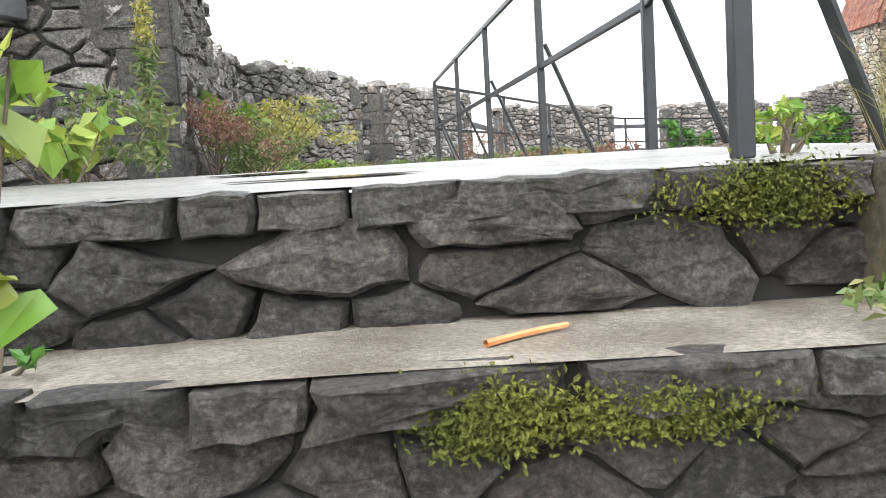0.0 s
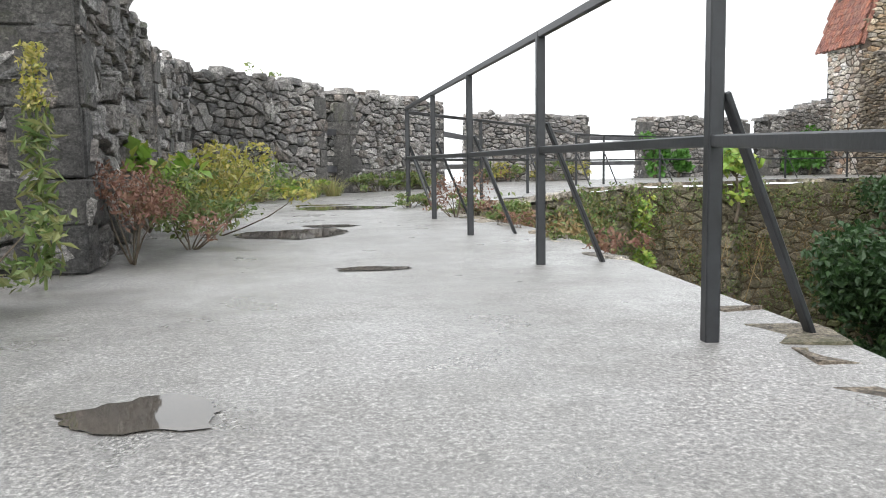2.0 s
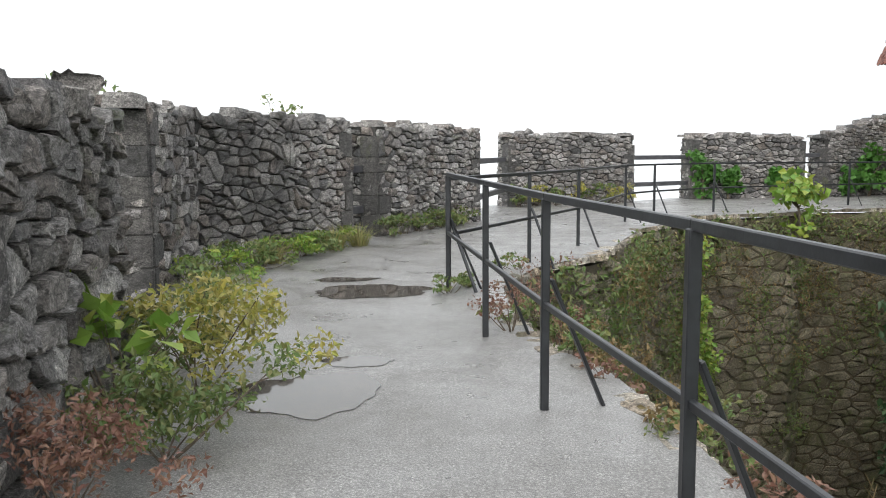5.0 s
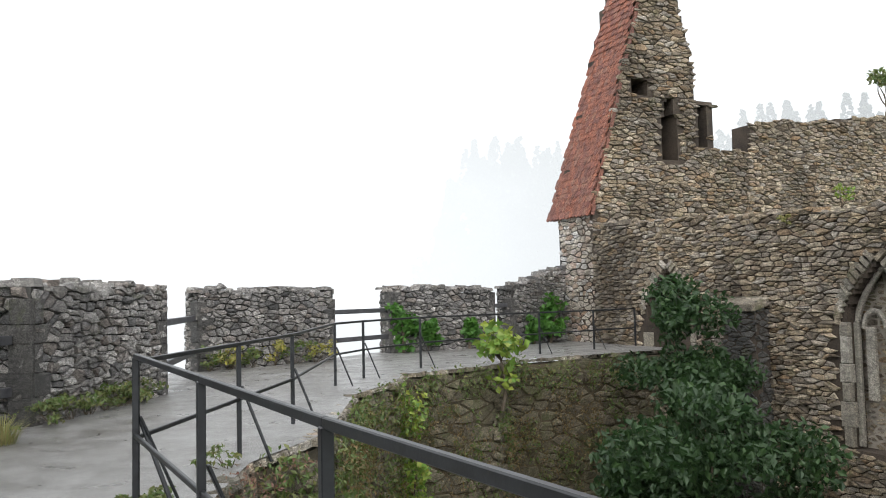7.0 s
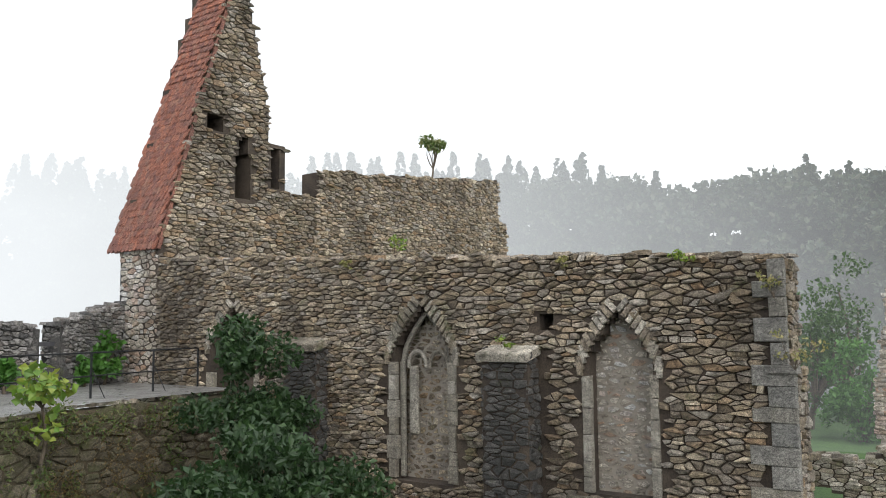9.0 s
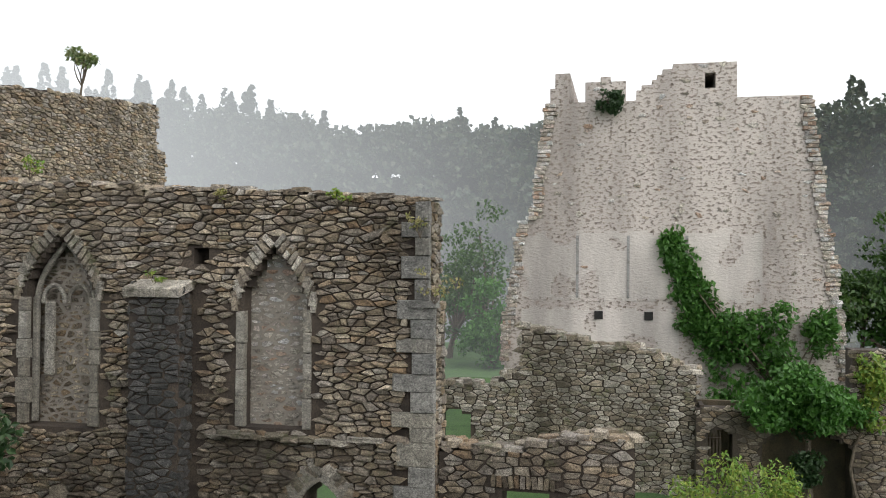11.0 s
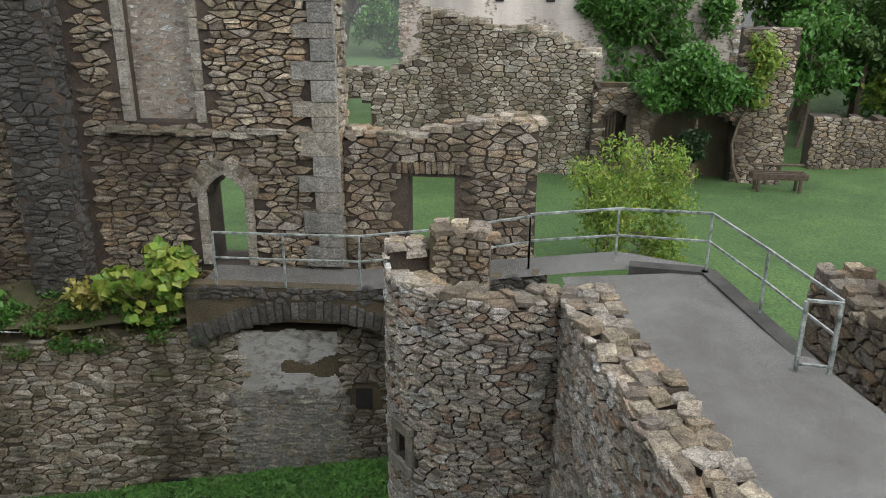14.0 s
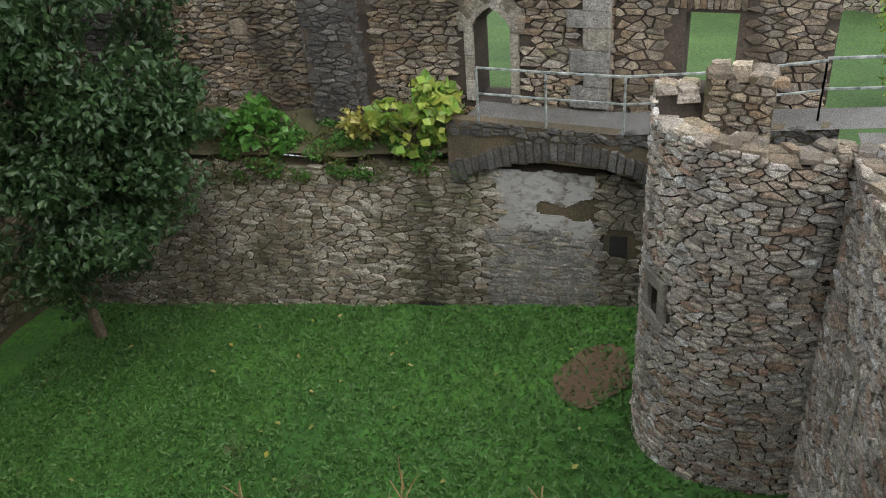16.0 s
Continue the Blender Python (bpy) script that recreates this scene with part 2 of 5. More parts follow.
M_WATER = plain_material("puddle_water", (0.05, 0.045, 0.04), (0.075, 0.065, 0.055), 4, 0.03, 0.0, 0.0)
M_STICK = plain_material("orange_stick", (0.42, 0.17, 0.06), (0.6, 0.28, 0.12), 20, 0.5)
M_BARK = plain_material("brown_bark", (0.06, 0.045, 0.03), (0.15, 0.12, 0.09), 12, 0.9)
# Near-black colour that paints the shade inside gaps and holes.
M_SHADE_BLACK = plain_material("painted_cavity_shade", (0.01, 0.01, 0.01), (0.02, 0.018, 0.016), 5, 0.95)
L_MAPLE = leaf_material("maple_leaves", [(0.018, 0.048, 0.016), (0.034, 0.075, 0.022), (0.026, 0.06, 0.02), (0.06, 0.115, 0.036)])
L_BRIGHT = leaf_material("lime_leaves", [(0.12, 0.24, 0.03), (0.2, 0.33, 0.05), (0.32, 0.36, 0.06), (0.1, 0.2, 0.04)])
L_WEED = leaf_material("weed_leaves", [(0.08, 0.14, 0.03), (0.14, 0.2, 0.06), (0.2, 0.2, 0.07), (0.1, 0.16, 0.05)])
L_YELLOW = leaf_material("autumn_yellow_leaves", [(0.4, 0.34, 0.06), (0.28, 0.3, 0.06), (0.45, 0.38, 0.14), (0.2, 0.24, 0.06)])
L_RED = leaf_material("russet_stalks", [(0.16, 0.07, 0.05), (0.24, 0.14, 0.09), (0.2, 0.1, 0.08)])
L_STRAW = leaf_material("straw_grass", [(0.36, 0.3, 0.14), (0.3, 0.28, 0.1), (0.22, 0.26, 0.08)])
L_STRAWB = leaf_material("withered_growth", [(0.13, 0.09, 0.04), (0.22, 0.15, 0.06), (0.28, 0.2, 0.09), (0.12, 0.1, 0.04)])
L_LEDGE = leaf_material("ledge_moss_leaves", [(0.06, 0.08, 0.02), (0.1, 0.12, 0.03), (0.16, 0.14, 0.04), (0.09, 0.07, 0.03), (0.07, 0.11, 0.02)])
L_IVY = leaf_material("ivy_leaves", [(0.045, 0.13, 0.02), (0.07, 0.19, 0.03), (0.1, 0.24, 0.04)])
L_TREE = leaf_material("broad_tree_leaves", [(0.03, 0.075, 0.015), (0.05, 0.11, 0.02), (0.075, 0.14, 0.03)])
L_FOREST = leaf_material("far_forest_leaves", [(0.018, 0.04, 0.016), (0.03, 0.06, 0.022), (0.05, 0.075, 0.025), (0.06, 0.07, 0.03)])
L_GRASS = leaf_material("grass_blades", [(0.055, 0.14, 0.03), (0.085, 0.2, 0.045), (0.12, 0.24, 0.065)])
M_MIST_GLOW = [mist_glow_material("thin_mist_glow", -34, 26, 0.2), mist_glow_material("valley_mist_glow", -34, 24, 0.38), mist_glow_material("mist_glow_bank", -40, 900, 0.93, 0.7, (7, 74), 0.9)]

# ---- mesh tools ----
rng = np.random.default_rng(7)


def mesh_of(name, verts, faces, material, smooth=False):
    me = bpy.data.meshes.new(name)
    me.from_pydata([tuple(map(float, v)) for v in verts], [], faces)
    me.materials.append(material)
    if smooth:
        me.polygons.foreach_set("use_smooth", [True] * len(me.polygons))
    me.update()
    return me


def put(name, me, parent=None, label="", kind="", category="", group=""):
    ob = new(name, me)
    if parent:
        ob.parent = parent
    return tagged(ob, label, category, group, kind)


def part(name, bm, material, parent, label="", smooth=False):
    """Links a bmesh as one mesh under a thing or a part."""
    me = bpy.data.meshes.new(name)
    bm.to_mesh(me)
    bm.free()
    me.materials.append(material)
    if smooth:
        me.polygons.foreach_set("use_smooth", [True] * len(me.polygons))
    return put(name, me, parent, label)


def tube(pts, r, n=6):
    """One bent rib of even thickness through the points."""
    bm, rings = bmesh.new(), []
    for i, p in enumerate(pts):
        p = Vector(p)
        ax = (Vector(pts[min(i + 1, len(pts) - 1)]) - Vector(pts[max(i - 1, 0)])).normalized()
        u = Vector((1, 0, 0)) - ax * ax.x
        u.normalize()
        w = ax.cross(u)
        rings.append([bm.verts.new(p + u * r * math.cos(2 * math.pi * j / n) + w * r * math.sin(2 * math.pi * j / n)) for j in range(n)])
    for a, b in zip(rings, rings[1:]):
        for j in range(n):
            bm.faces.new((a[j], a[(j + 1) % n], b[(j + 1) % n], b[j]))
    bm.faces.new(rings[0][::-1])
    bm.faces.new(rings[-1])
    return bm


def bar(bm, a, b, w, d, bev=0.004):
    """A bevelled bar of section w x d from a to b."""
    a, b = Vector(a), Vector(b)
    axis = b - a
    q = axis.to_track_quat("Z", "Y" if abs(axis.normalized().z) > 0.9 else "X")
    got = bmesh.ops.create_cube(bm, size=1, matrix=Matrix.Translation((a + b) / 2) @ q.to_matrix().to_4x4() @ Matrix.Diagonal((w, d, axis.length, 1)))
    if bev:
        es = list({e for v in got["verts"] for e in v.link_edges})
        bmesh.ops.bevel(bm, geom=es, offset=bev, segments=1, affect="EDGES")
    return bm


def one_bar(a, b, w, d, bev=0.004):
    return bar(bmesh.new(), a, b, w, d, bev)


class Line:
    """A wall's face line in plan; stones stand out to the left of its course when side is 1."""

    def __init__(self, pts, side=1):
        self.p = np.array(pts, float)
        seg = np.diff(self.p, axis=0)
        self.l = np.hypot(seg[:, 0], seg[:, 1])
        self.c = np.concatenate([[0], np.cumsum(self.l)])
        self.t = seg / self.l[:, None]
        self.side, self.length = side, self.c[-1]

    def at(self, u):
        i = int(np.clip(np.searchsorted(self.c, u) - 1, 0, len(self.l) - 1))
        t = self.t[i]
        p = self.p[i] + t * (u - self.c[i])
        return p, t, np.array([-t[1], t[0]]) * self.side


def arc(cx, cy, r, a0, a1, n=14):
    return [(cx + r * math.cos(radians(a0 + (a1 - a0) * i / n)), cy + r * math.sin(radians(a0 + (a1 - a0) * i / n))) for i in range(n + 1)]


def core(name, line, zb, zt, thick, material, keep=None, cell=0.2, kind="structure", label="", category="", parent=None):
    """The solid of a wall along a line, built of cells, so that openings go right through and the top may be ragged."""
    nu = max(1, round(line.length / cell))
    lo = min(zb(line.length * i / nu) for i in range(nu + 1))
    hi = max(zt(line.length * i / nu) for i in range(nu + 1))
    nz = max(1, math.ceil((hi - lo) / cell))
    full = np.zeros((nu + 2, nz + 2), bool)
    for i in range(nu):
        u = (i + 0.5) * line.length / nu
        for j in range(nz):
            z = lo + (j + 0.5) * cell
            full[i + 1, j + 1] = zb(u) - cell * 0.5 <= z <= zt(u) and (keep is None or keep(u, z))
    vid, verts, faces = {}, [], []

    def v(i, j, back):
        key = (i, j, back)
        if key not in vid:
            u = i * line.length / nu
            p, t, nrm = line.at(min(max(u, 1e-4), line.length - 1e-4))
            q = p - nrm * thick * back
            vid[key] = len(verts)
            verts.append((q[0], q[1], lo + j * cell))
        return vid[key]

    for i in range(nu):
        for j in range(nz):
            if not full[i + 1, j + 1]:
                continue
            a, b, c, d = (i, j), (i + 1, j), (i + 1, j + 1), (i, j + 1)
            faces.append([v(*x, 0) for x in (a, b, c, d)])
            faces.append([v(*x, 1) for x in (d, c, b, a)])
            for di, dj, e, f in ((-1, 0, a, d), (1, 0, c, b), (0, -1, b, a), (0, 1, d, c)):
                if not full[i + 1 + di, j + 1 + dj]:
                    faces.append([v(*e, 0), v(*f, 0), v(*f, 1), v(*e, 1)])
    return put(name, mesh_of(name, verts, faces, material), parent, label, kind, category)


def make_protos(k=28):
    """Angular, faceted rubble stones of unit size."""
    out = []
    for _ in range(k):
        j = lambda s: rng.uniform(-s, s)
        ring = []
        for cx, cz in ((-0.5, -0.5), (0.5, -0.5), (0.5, 0.5), (-0.5, 0.5)):
            cut = rng.random()
            if cut < 0.45:
                a, b = rng.uniform(0.08, 0.3), rng.uniform(0.08, 0.3)
                one, two = (cx - np.sign(cx) * a, cz + j(0.04)), (cx + j(0.04), cz - np.sign(cz) * b)
                ring += [two, one] if (cx < 0) == (cz > 0) and cx > 0 else ([one, two] if (cx > 0) != (cz < 0) else [one, two])
            else:
                ring.append((cx + j(0.07), cz + j(0.07)))
        ang = [math.atan2(z, x) for x, z in ring]
        pts = np.array([ring[i] for i in np.argsort(ang)])
        n = len(pts)
        tilt = rng.uniform(-0.3, 0.3, 2)
        sc = rng.uniform(0.84, 0.94)
        front = [(x * sc, 1 + tilt[0] * x + tilt[1] * y + rng.uniform(-0.25, 0.1), y * sc) for x, y in pts]
        v = np.array([(x, -0.5, y) for x, y in pts] + front + [(j(0.15), 1.0 + j(0.15), j(0.15))])
        f = [(i, (i + 1) % n, n + (i + 1) % n, n + i) for i in range(n)] + [(n + i, n + (i + 1) % n, 2 * n) for i in range(n)]
        out.append((v, f))
    return out


def make_blocks(k=8):
    """Dressed blocks: boxes with worn, slightly uneven edges."""
    out = []
    for _ in range(k):
        j = lambda s: rng.uniform(-s, s)
        pts = [(-0.5 + j(0.015), -0.5 + j(0.02)), (0.5 + j(0.015), -0.5 + j(0.02)), (0.5 + j(0.015), 0.5 + j(0.02)), (-0.5 + j(0.015), 0.5 + j(0.02))]
        n, rings = 4, []
        for d, s in ((-0.5, 1), (0.75, 1), (1.0, 0.93)):
            rings += [(x * s, d + (j(0.06) if d == 1 else 0), z * (1 - (1 - s) * 1.0)) for x, z in pts]
        f = [(r * n + i, r * n + (i + 1) % n, (r + 1) * n + (i + 1) % n, (r + 1) * n + i) for r in range(2) for i in range(n)] + [(8, 9, 10, 11)]
        out.append((np.array(rings), f))
    return out


PROTOS = make_protos()
BLOCKS = make_blocks()
KINDS = {"rubble": PROTOS, "block": BLOCKS}
PROTO_MESH = {}


def proto_mesh(k, material, name, shape):
    key = (k, material.name, shape)
    if key not in PROTO_MESH:
        PROTO_MESH[key] = mesh_of(name, KINDS[shape][k][0], KINDS[shape][k][1], material)
    return PROTO_MESH[key]


class Stones:
    """Collects the stones of one wall: some as objects of their own, the rest joined."""

    def __init__(self, parent, material, singles=0, name="stone", shape="rubble", rough=0.0):
        self.shape, self.rough = shape, rough
        self.parent, self.material, self.left, self.name = parent, material, singles, name
        self.v, self.f, self.n = [], [], 0

    def add(self, pos, right, out, up, w, d, h, turn=0.0, single=False):
        k = int(rng.integers(len(KINDS[self.shape])))
        c, s = math.cos(turn), math.sin(turn)
        right, out, up = np.asarray(right, float), np.asarray(out, float), np.asarray(up, float)
        r2, u2 = right * c + up * s, up * c - right * s
        if single and self.left > 0:
            self.left -= 1
            ob = new(self.name, proto_mesh(k, self.material, self.name, self.shape))
            m = Matrix.Identity(4)
            for i in range(3):
                m[i][0], m[i][1], m[i][2], m[i][3] = r2[i] * w, out[i] * d, u2[i] * h, pos[i]
            ob.parent = self.parent
            ob.matrix_basis = m
            return
        v, f = KINDS[self.shape][k]
        self.v.append(np.asarray(pos) + v[:, :1] * w * r2 + v[:, 1:2] * d * out + v[:, 2:] * h * u2)
        self.f.extend([tuple(i + self.n for i in q) for q in f])
        self.n += len(v)

    def lay(self, c, rel, line, d, single):
        """One stone of the given outline, set against the face at c."""
        p, t, nrm = line.at(c[0])
        if self.rough:
            m = len(rel)
            fine = []
            for i in range(m):
                a, b = rel[i], rel[(i + 1) % m]
                k = max(2, int(np.hypot(*(b - a)) / 0.035))
                fine += [a + (b - a) * (j / k) for j in range(k)]
            rel = np.array(fine)
            rel = rel * (1 + 0.05 * rng.normal(size=len(rel)))[:, None]
        n = len(rel)
        tx, tz = rng.uniform(-1.2, 1.2, 2) * d
        sc = rng.uniform(0.78, 0.93)
        scs = (1, 0.96, 0.82, 0.6, 0.32) if self.rough else (1, sc)
        rr = np.concatenate([rel * s for s in scs] + [rel.mean(0)[None]])
        dd = [np.full(n, -0.03)]
        for s in scs[1:]:
            slope = rel[:, 0] * s * tx * 2 + rel[:, 1] * s * tz * 2
            if self.rough:
                lump = np.array([noise.fractal((c[0] * 7 + q[0] * s * 14, c[1] * 7 + q[1] * s * 22, 3.0), 0.8, 2.1, 4) for q in rel])
                dd.append(d * (0.55 if s == 0.96 else 0.95) + slope * 2 + self.rough * lump)
            else:
                dd.append(d * rng.uniform(0.7, 1.1, n) + slope)
        dd = np.concatenate(dd + [[d * rng.uniform(0.85, 1.35)]])
        v = np.empty((len(rr), 3))
        v[:, 0] = p[0] + t[0] * rr[:, 0] + nrm[0] * dd
        v[:, 1] = p[1] + t[1] * rr[:, 0] + nrm[1] * dd
        v[:, 2] = c[1] + rr[:, 1]
        e = len(scs) - 1
        f = [(k * n + i, k * n + (i + 1) % n, (k + 1) * n + (i + 1) % n, (k + 1) * n + i) for k in range(e) for i in range(n)] + [(e * n + i, e * n + (i + 1) % n, (e + 1) * n) for i in range(n)]
        if single and self.left > 0:
            self.left -= 1
            o = v.mean(0)
            ob = new(self.name, mesh_of(self.name, v - o, f, self.material))
            ob.parent = self.parent
            ob.location = o
            return
        self.v.append(v)
        self.f.extend([tuple(i + self.n for i in q) for q in f])
        self.n += len(v)

    def done(self, name="stonework"):
        if self.v:
            ob = put(name, mesh_of(name, np.concatenate(self.v), self.f, self.material), self.parent)
            ob["kind"] = "stuff"


def cell_outline(i, pts, near_ids):
    """The polygon of points nearer to seed i than to its neighbours."""
    px, pz = pts[i]
    poly = [(px - 0.8, pz - 0.8), (px + 0.8, pz - 0.8), (px + 0.8, pz + 0.8), (px - 0.8, pz + 0.8)]
    for k in near_ids:
        qx, qz = pts[k]
        nx, nz = qx - px, qz - pz
        lim = (qx * qx + qz * qz - px * px - pz * pz) / 2
        out, m = [], len(poly)
        ds = [x * nx + z * nz - lim for x, z in poly]
        if max(ds) <= 0:
            continue
        for j in range(m):
            d0, d1 = ds[j], ds[(j + 1) % m]
            if d0 <= 0:
                out.append(poly[j])
            if (d0 < 0) != (d1 < 0) and d0 != d1:
                f = d0 / (d0 - d1)
                out.append((poly[j][0] + (poly[(j + 1) % m][0] - poly[j][0]) * f, poly[j][1] + (poly[(j + 1) % m][1] - poly[j][1]) * f))
        poly = out
        if len(poly) < 3:
            return None
    return poly


def rubble(st, line, zb, zt, keep=None, course=(0.09, 0.2), width=(0.14, 0.42), depth=(0.02, 0.06), near=None, gap=0.012, u0=0.0, u1=None, wild=0.36):
    """Lays random rubble over a wall's face: irregular many-sided stones with dark recessed joints."""
    u1 = line.length if u1 is None else u1
    z = min(zb(u0), zb(u1)) - course[1]
    top = max(zt(u) for u in np.linspace(u0, u1, 20)) + course[1]
    seeds, asp = [], 0.5 * (width[0] + width[1]) / (0.5 * (course[0] + course[1]))
    asp = min(asp, 2.6)
    while z < top:
        h = rng.uniform(*course)
        u, ph = u0 - rng.uniform(0, width[1]) - 0.2, rng.uniform(0, 6)
        while u < u1 + 0.3:
            w = rng.uniform(*width) * (0.6 + 0.8 * rng.random())
            if rng.random() < 0.16:
                seeds += [(u + w / 2, z + h * 0.25), (u + w / 2 + rng.normal(0, 0.04), z + h * 0.8)]
            else:
                seeds.append((u + w / 2 + rng.normal(0, 0.1) * w, z + h / 2 + rng.normal(0, wild) * h + 0.04 * math.sin(u * 1.7 + ph)))
            u += w
        z += h
    sc = np.array(seeds) * (1, asp)
    for i in range(len(sc)):
        us, zs = seeds[i]
        if not (u0 < us < u1 and zb(us) < zs < zt(us) + 0.02) or (keep is not None and not keep(us, zs)):
            continue
        d = (sc[:, 0] - sc[i, 0]) ** 2 + (sc[:, 1] - sc[i, 1]) ** 2
        ids = np.argpartition(d, 13)[:14] if len(sc) > 14 else np.arange(len(sc))
        ids = ids[np.argsort(d[ids])][1:]
        poly = cell_outline(i, sc, ids)
        if poly is None or len(poly) < 3:
            continue
        pg = np.array([(x, y / asp) for x, y in poly])
        c = pg.mean(0)
        if keep is not None and not all(keep(*(c + (q - c) * 0.7)) for q in pg):
            continue
        pg[:, 0] = np.clip(pg[:, 0], u0 - 0.01, u1 + 0.01)
        rel = pg - c
        r = np.hypot(rel[:, 0], rel[:, 1])
        if r.max() > 0.75 or r.max() < 0.03:
            continue
        rel = rel * np.maximum(0.3, 1 - gap / np.maximum(r, 0.02))[:, None]
        st.lay(c, rel, line, rng.uniform(*depth), near is not None and near(us, zs))


def coping(st, line, zt, back, width=(0.2, 0.5), near=False, inset=0.0, lift=(0.04, 0.09), row_depth=0.3):
    """Flat irregular stones along the top of a wall."""
    for row in range(max(1, round(back / row_depth))):
        u = 0.0
        while u < line.length:
            w = rng.uniform(*width)
            um = min(u + w / 2, line.length)
            p, t, nrm = line.at(um)
            d = back / max(1, round(back / row_depth))
            c = p - nrm * (d * (row + 0.5) - 0.02)
            st.add((c[0], c[1], zt(um) + rng.uniform(-0.05, 0.03)), (t[0], t[1], 0), (0, 0, 1), (-nrm[0], -nrm[1], 0), w, rng.uniform(*lift), d * rng.uniform(0.85, 1.2), rng.normal(0, 0.3), near)
            u += w


def blocks(st, spec, right, out, near=True):
    """Dressed blocks: rows of (place, width, depth, height)."""
    for pos, w, d, h in spec:
        st.add(pos, (*right, 0), (*out, 0), (0, 0, 1), w, d, h, 0, near)


def leaf_mesh(name, pts, size, material, droop=0.3, narrow=0.55, upward=0.5, jitter=0.4):
    """Many small folded leaves at the points given."""
    pts = np.asarray(pts, float)
    k = len(pts)
    d = rng.normal(size=(k, 3))
    d[:, 2] -= droop
    d /= np.linalg.norm(d, axis=1)[:, None]
    n = rng.normal(size=(k, 3))
    n[:, 2] += upward * 3
    s = np.cross(d, n)
    s /= np.linalg.norm(s, axis=1)[:, None] + 1e-9
    nn = np.cross(s, d)
    sz = (size * rng.uniform(1 - jitter, 1 + jitter, k))[:, None]
    b = pts - d * sz * 0.5
    quad = np.stack([b, pts + s * sz * narrow * 0.5 + nn * sz * 0.12 - d * sz * 0.08, pts + d * sz * 0.5, pts - s * sz * narrow * 0.5 + nn * sz * 0.12 - d * sz * 0.08], 1)
    idx = np.arange(k) * 4
    faces = [(i, i + 1, i + 2) for i in idx] + [(i, i + 2, i + 3) for i in idx]
    return mesh_of(name, quad.reshape(-1, 3), [tuple(int(j) for j in f) for f in faces], material)


def cloud_points(clumps, count, hollow=0.45):
    """Points in ragged clumps: (x, y, z, rx, ry, rz)."""
    c = np.array(clumps, float)
    wgt = c[:, 3] * c[:, 4] * c[:, 5]
    pick = rng.choice(len(c), count, p=wgt / wgt.sum())
    d = rng.normal(size=(count, 3))
    d /= np.linalg.norm(d, axis=1)[:, None]
    r = rng.uniform(hollow, 1.08, count)[:, None]
    return c[pick, :3] + d * r * c[pick, 3:]


def clumps_in(cx, cy, cz, rx, ry, rz, k, size):
    out = []
    for _ in range(k):
        d = rng.normal(size=3)
        d /= np.linalg.norm(d)
        r = rng.uniform(0.35, 1.0)
        s = size * rng.uniform(0.6, 1.35)
        out.append((cx + d[0] * r * rx, cy + d[1] * r * ry, cz + d[2] * r * rz, s, s, s * 0.75))
    return out


def stem(bm, a, b, r0, r1, n=6, bend=0.06):
    """A tapered, slightly bent stem."""
    a, b = Vector(a), Vector(b)
    rings, steps = [], 4
    side = Vector((rng.normal(), rng.normal(), 0)) * bend * (b - a).length
    ax = (b - a).normalized()
    u = ax.orthogonal().normalized()
    w = ax.cross(u)
    for i in range(steps + 1):
        f = i / steps
        c = a.lerp(b, f) + side * math.sin(math.pi * f)
        r = r0 + (r1 - r0) * f
        rings.append([bm.verts.new(c + u * r * math.cos(2 * math.pi * j / n) + w * r * math.sin(2 * math.pi * j / n)) for j in range(n)])
    for p, q in zip(rings, rings[1:]):
        for j in range(n):
            bm.faces.new((p[j], p[(j + 1) % n], q[(j + 1) % n], q[j]))
    bm.faces.new(rings[-1])
    return bm


def plant(name, label, category, base, crown, material, leaf, count, stems=4, stem_r=0.01, trunk=None, narrow=0.55, droop=0.3, bark=None, group=""):
    """A plant: stems from its base into a crown of leaf clumps."""
    root = tagged(new(name), label, category, group)
    root.location = (0, 0, 0)
    tops = crown[:: max(1, len(crown) // stems)]
    holder = root
    if trunk:
        holder = part("trunk", stem(bmesh.new(), base, trunk, stem_r * 2.2, stem_r * 1.3), bark or M_BARK, root)
    for c in tops[: stems + 2]:
        part("limb" if trunk else "stalk", stem(bmesh.new(), trunk or base, c[:3], stem_r, stem_r * 0.35), bark or M_BARK, holder)
    put("crown" if trunk else "foliage", leaf_mesh("foliage", cloud_points(crown, count), leaf, material, droop, narrow), root)
    return root

# ---- terrace, steps and ground ----
RING = [(1.5, 1.2), (1.55, 3.7), (1.52, 5.8), (1.45, 6.75), (1.22, 7.5), (1.12, 8.6), (1.2, 9.8), (1.7, 11.0), (2.75, 12.2), (4.15, 15.4), (5.3, 16.7), (5.9, 17.9), (8.2, 18.6), (8.9, 19.4), (11.1, 19.6), (14.1, 19.9)]
OUTER = [(-2.6, 1.2), (-2.6, 4.6), (-2.6, 9.3), (-2.4, 11.3), (-1.1, 14.4), (0.0, 15.5), (1.3, 17.4), (2.3, 21.6), (5.7, 22.5), (7.6, 24.1), (11.0, 24.2), (14.1, 25.3)]


def terrace_z(x, y):
    return -0.09 + 0.075 * min(1, max(0, (y - 1.3) / 1.7)) + 0.035 * min(1, max(0, (y - 3) / 7))


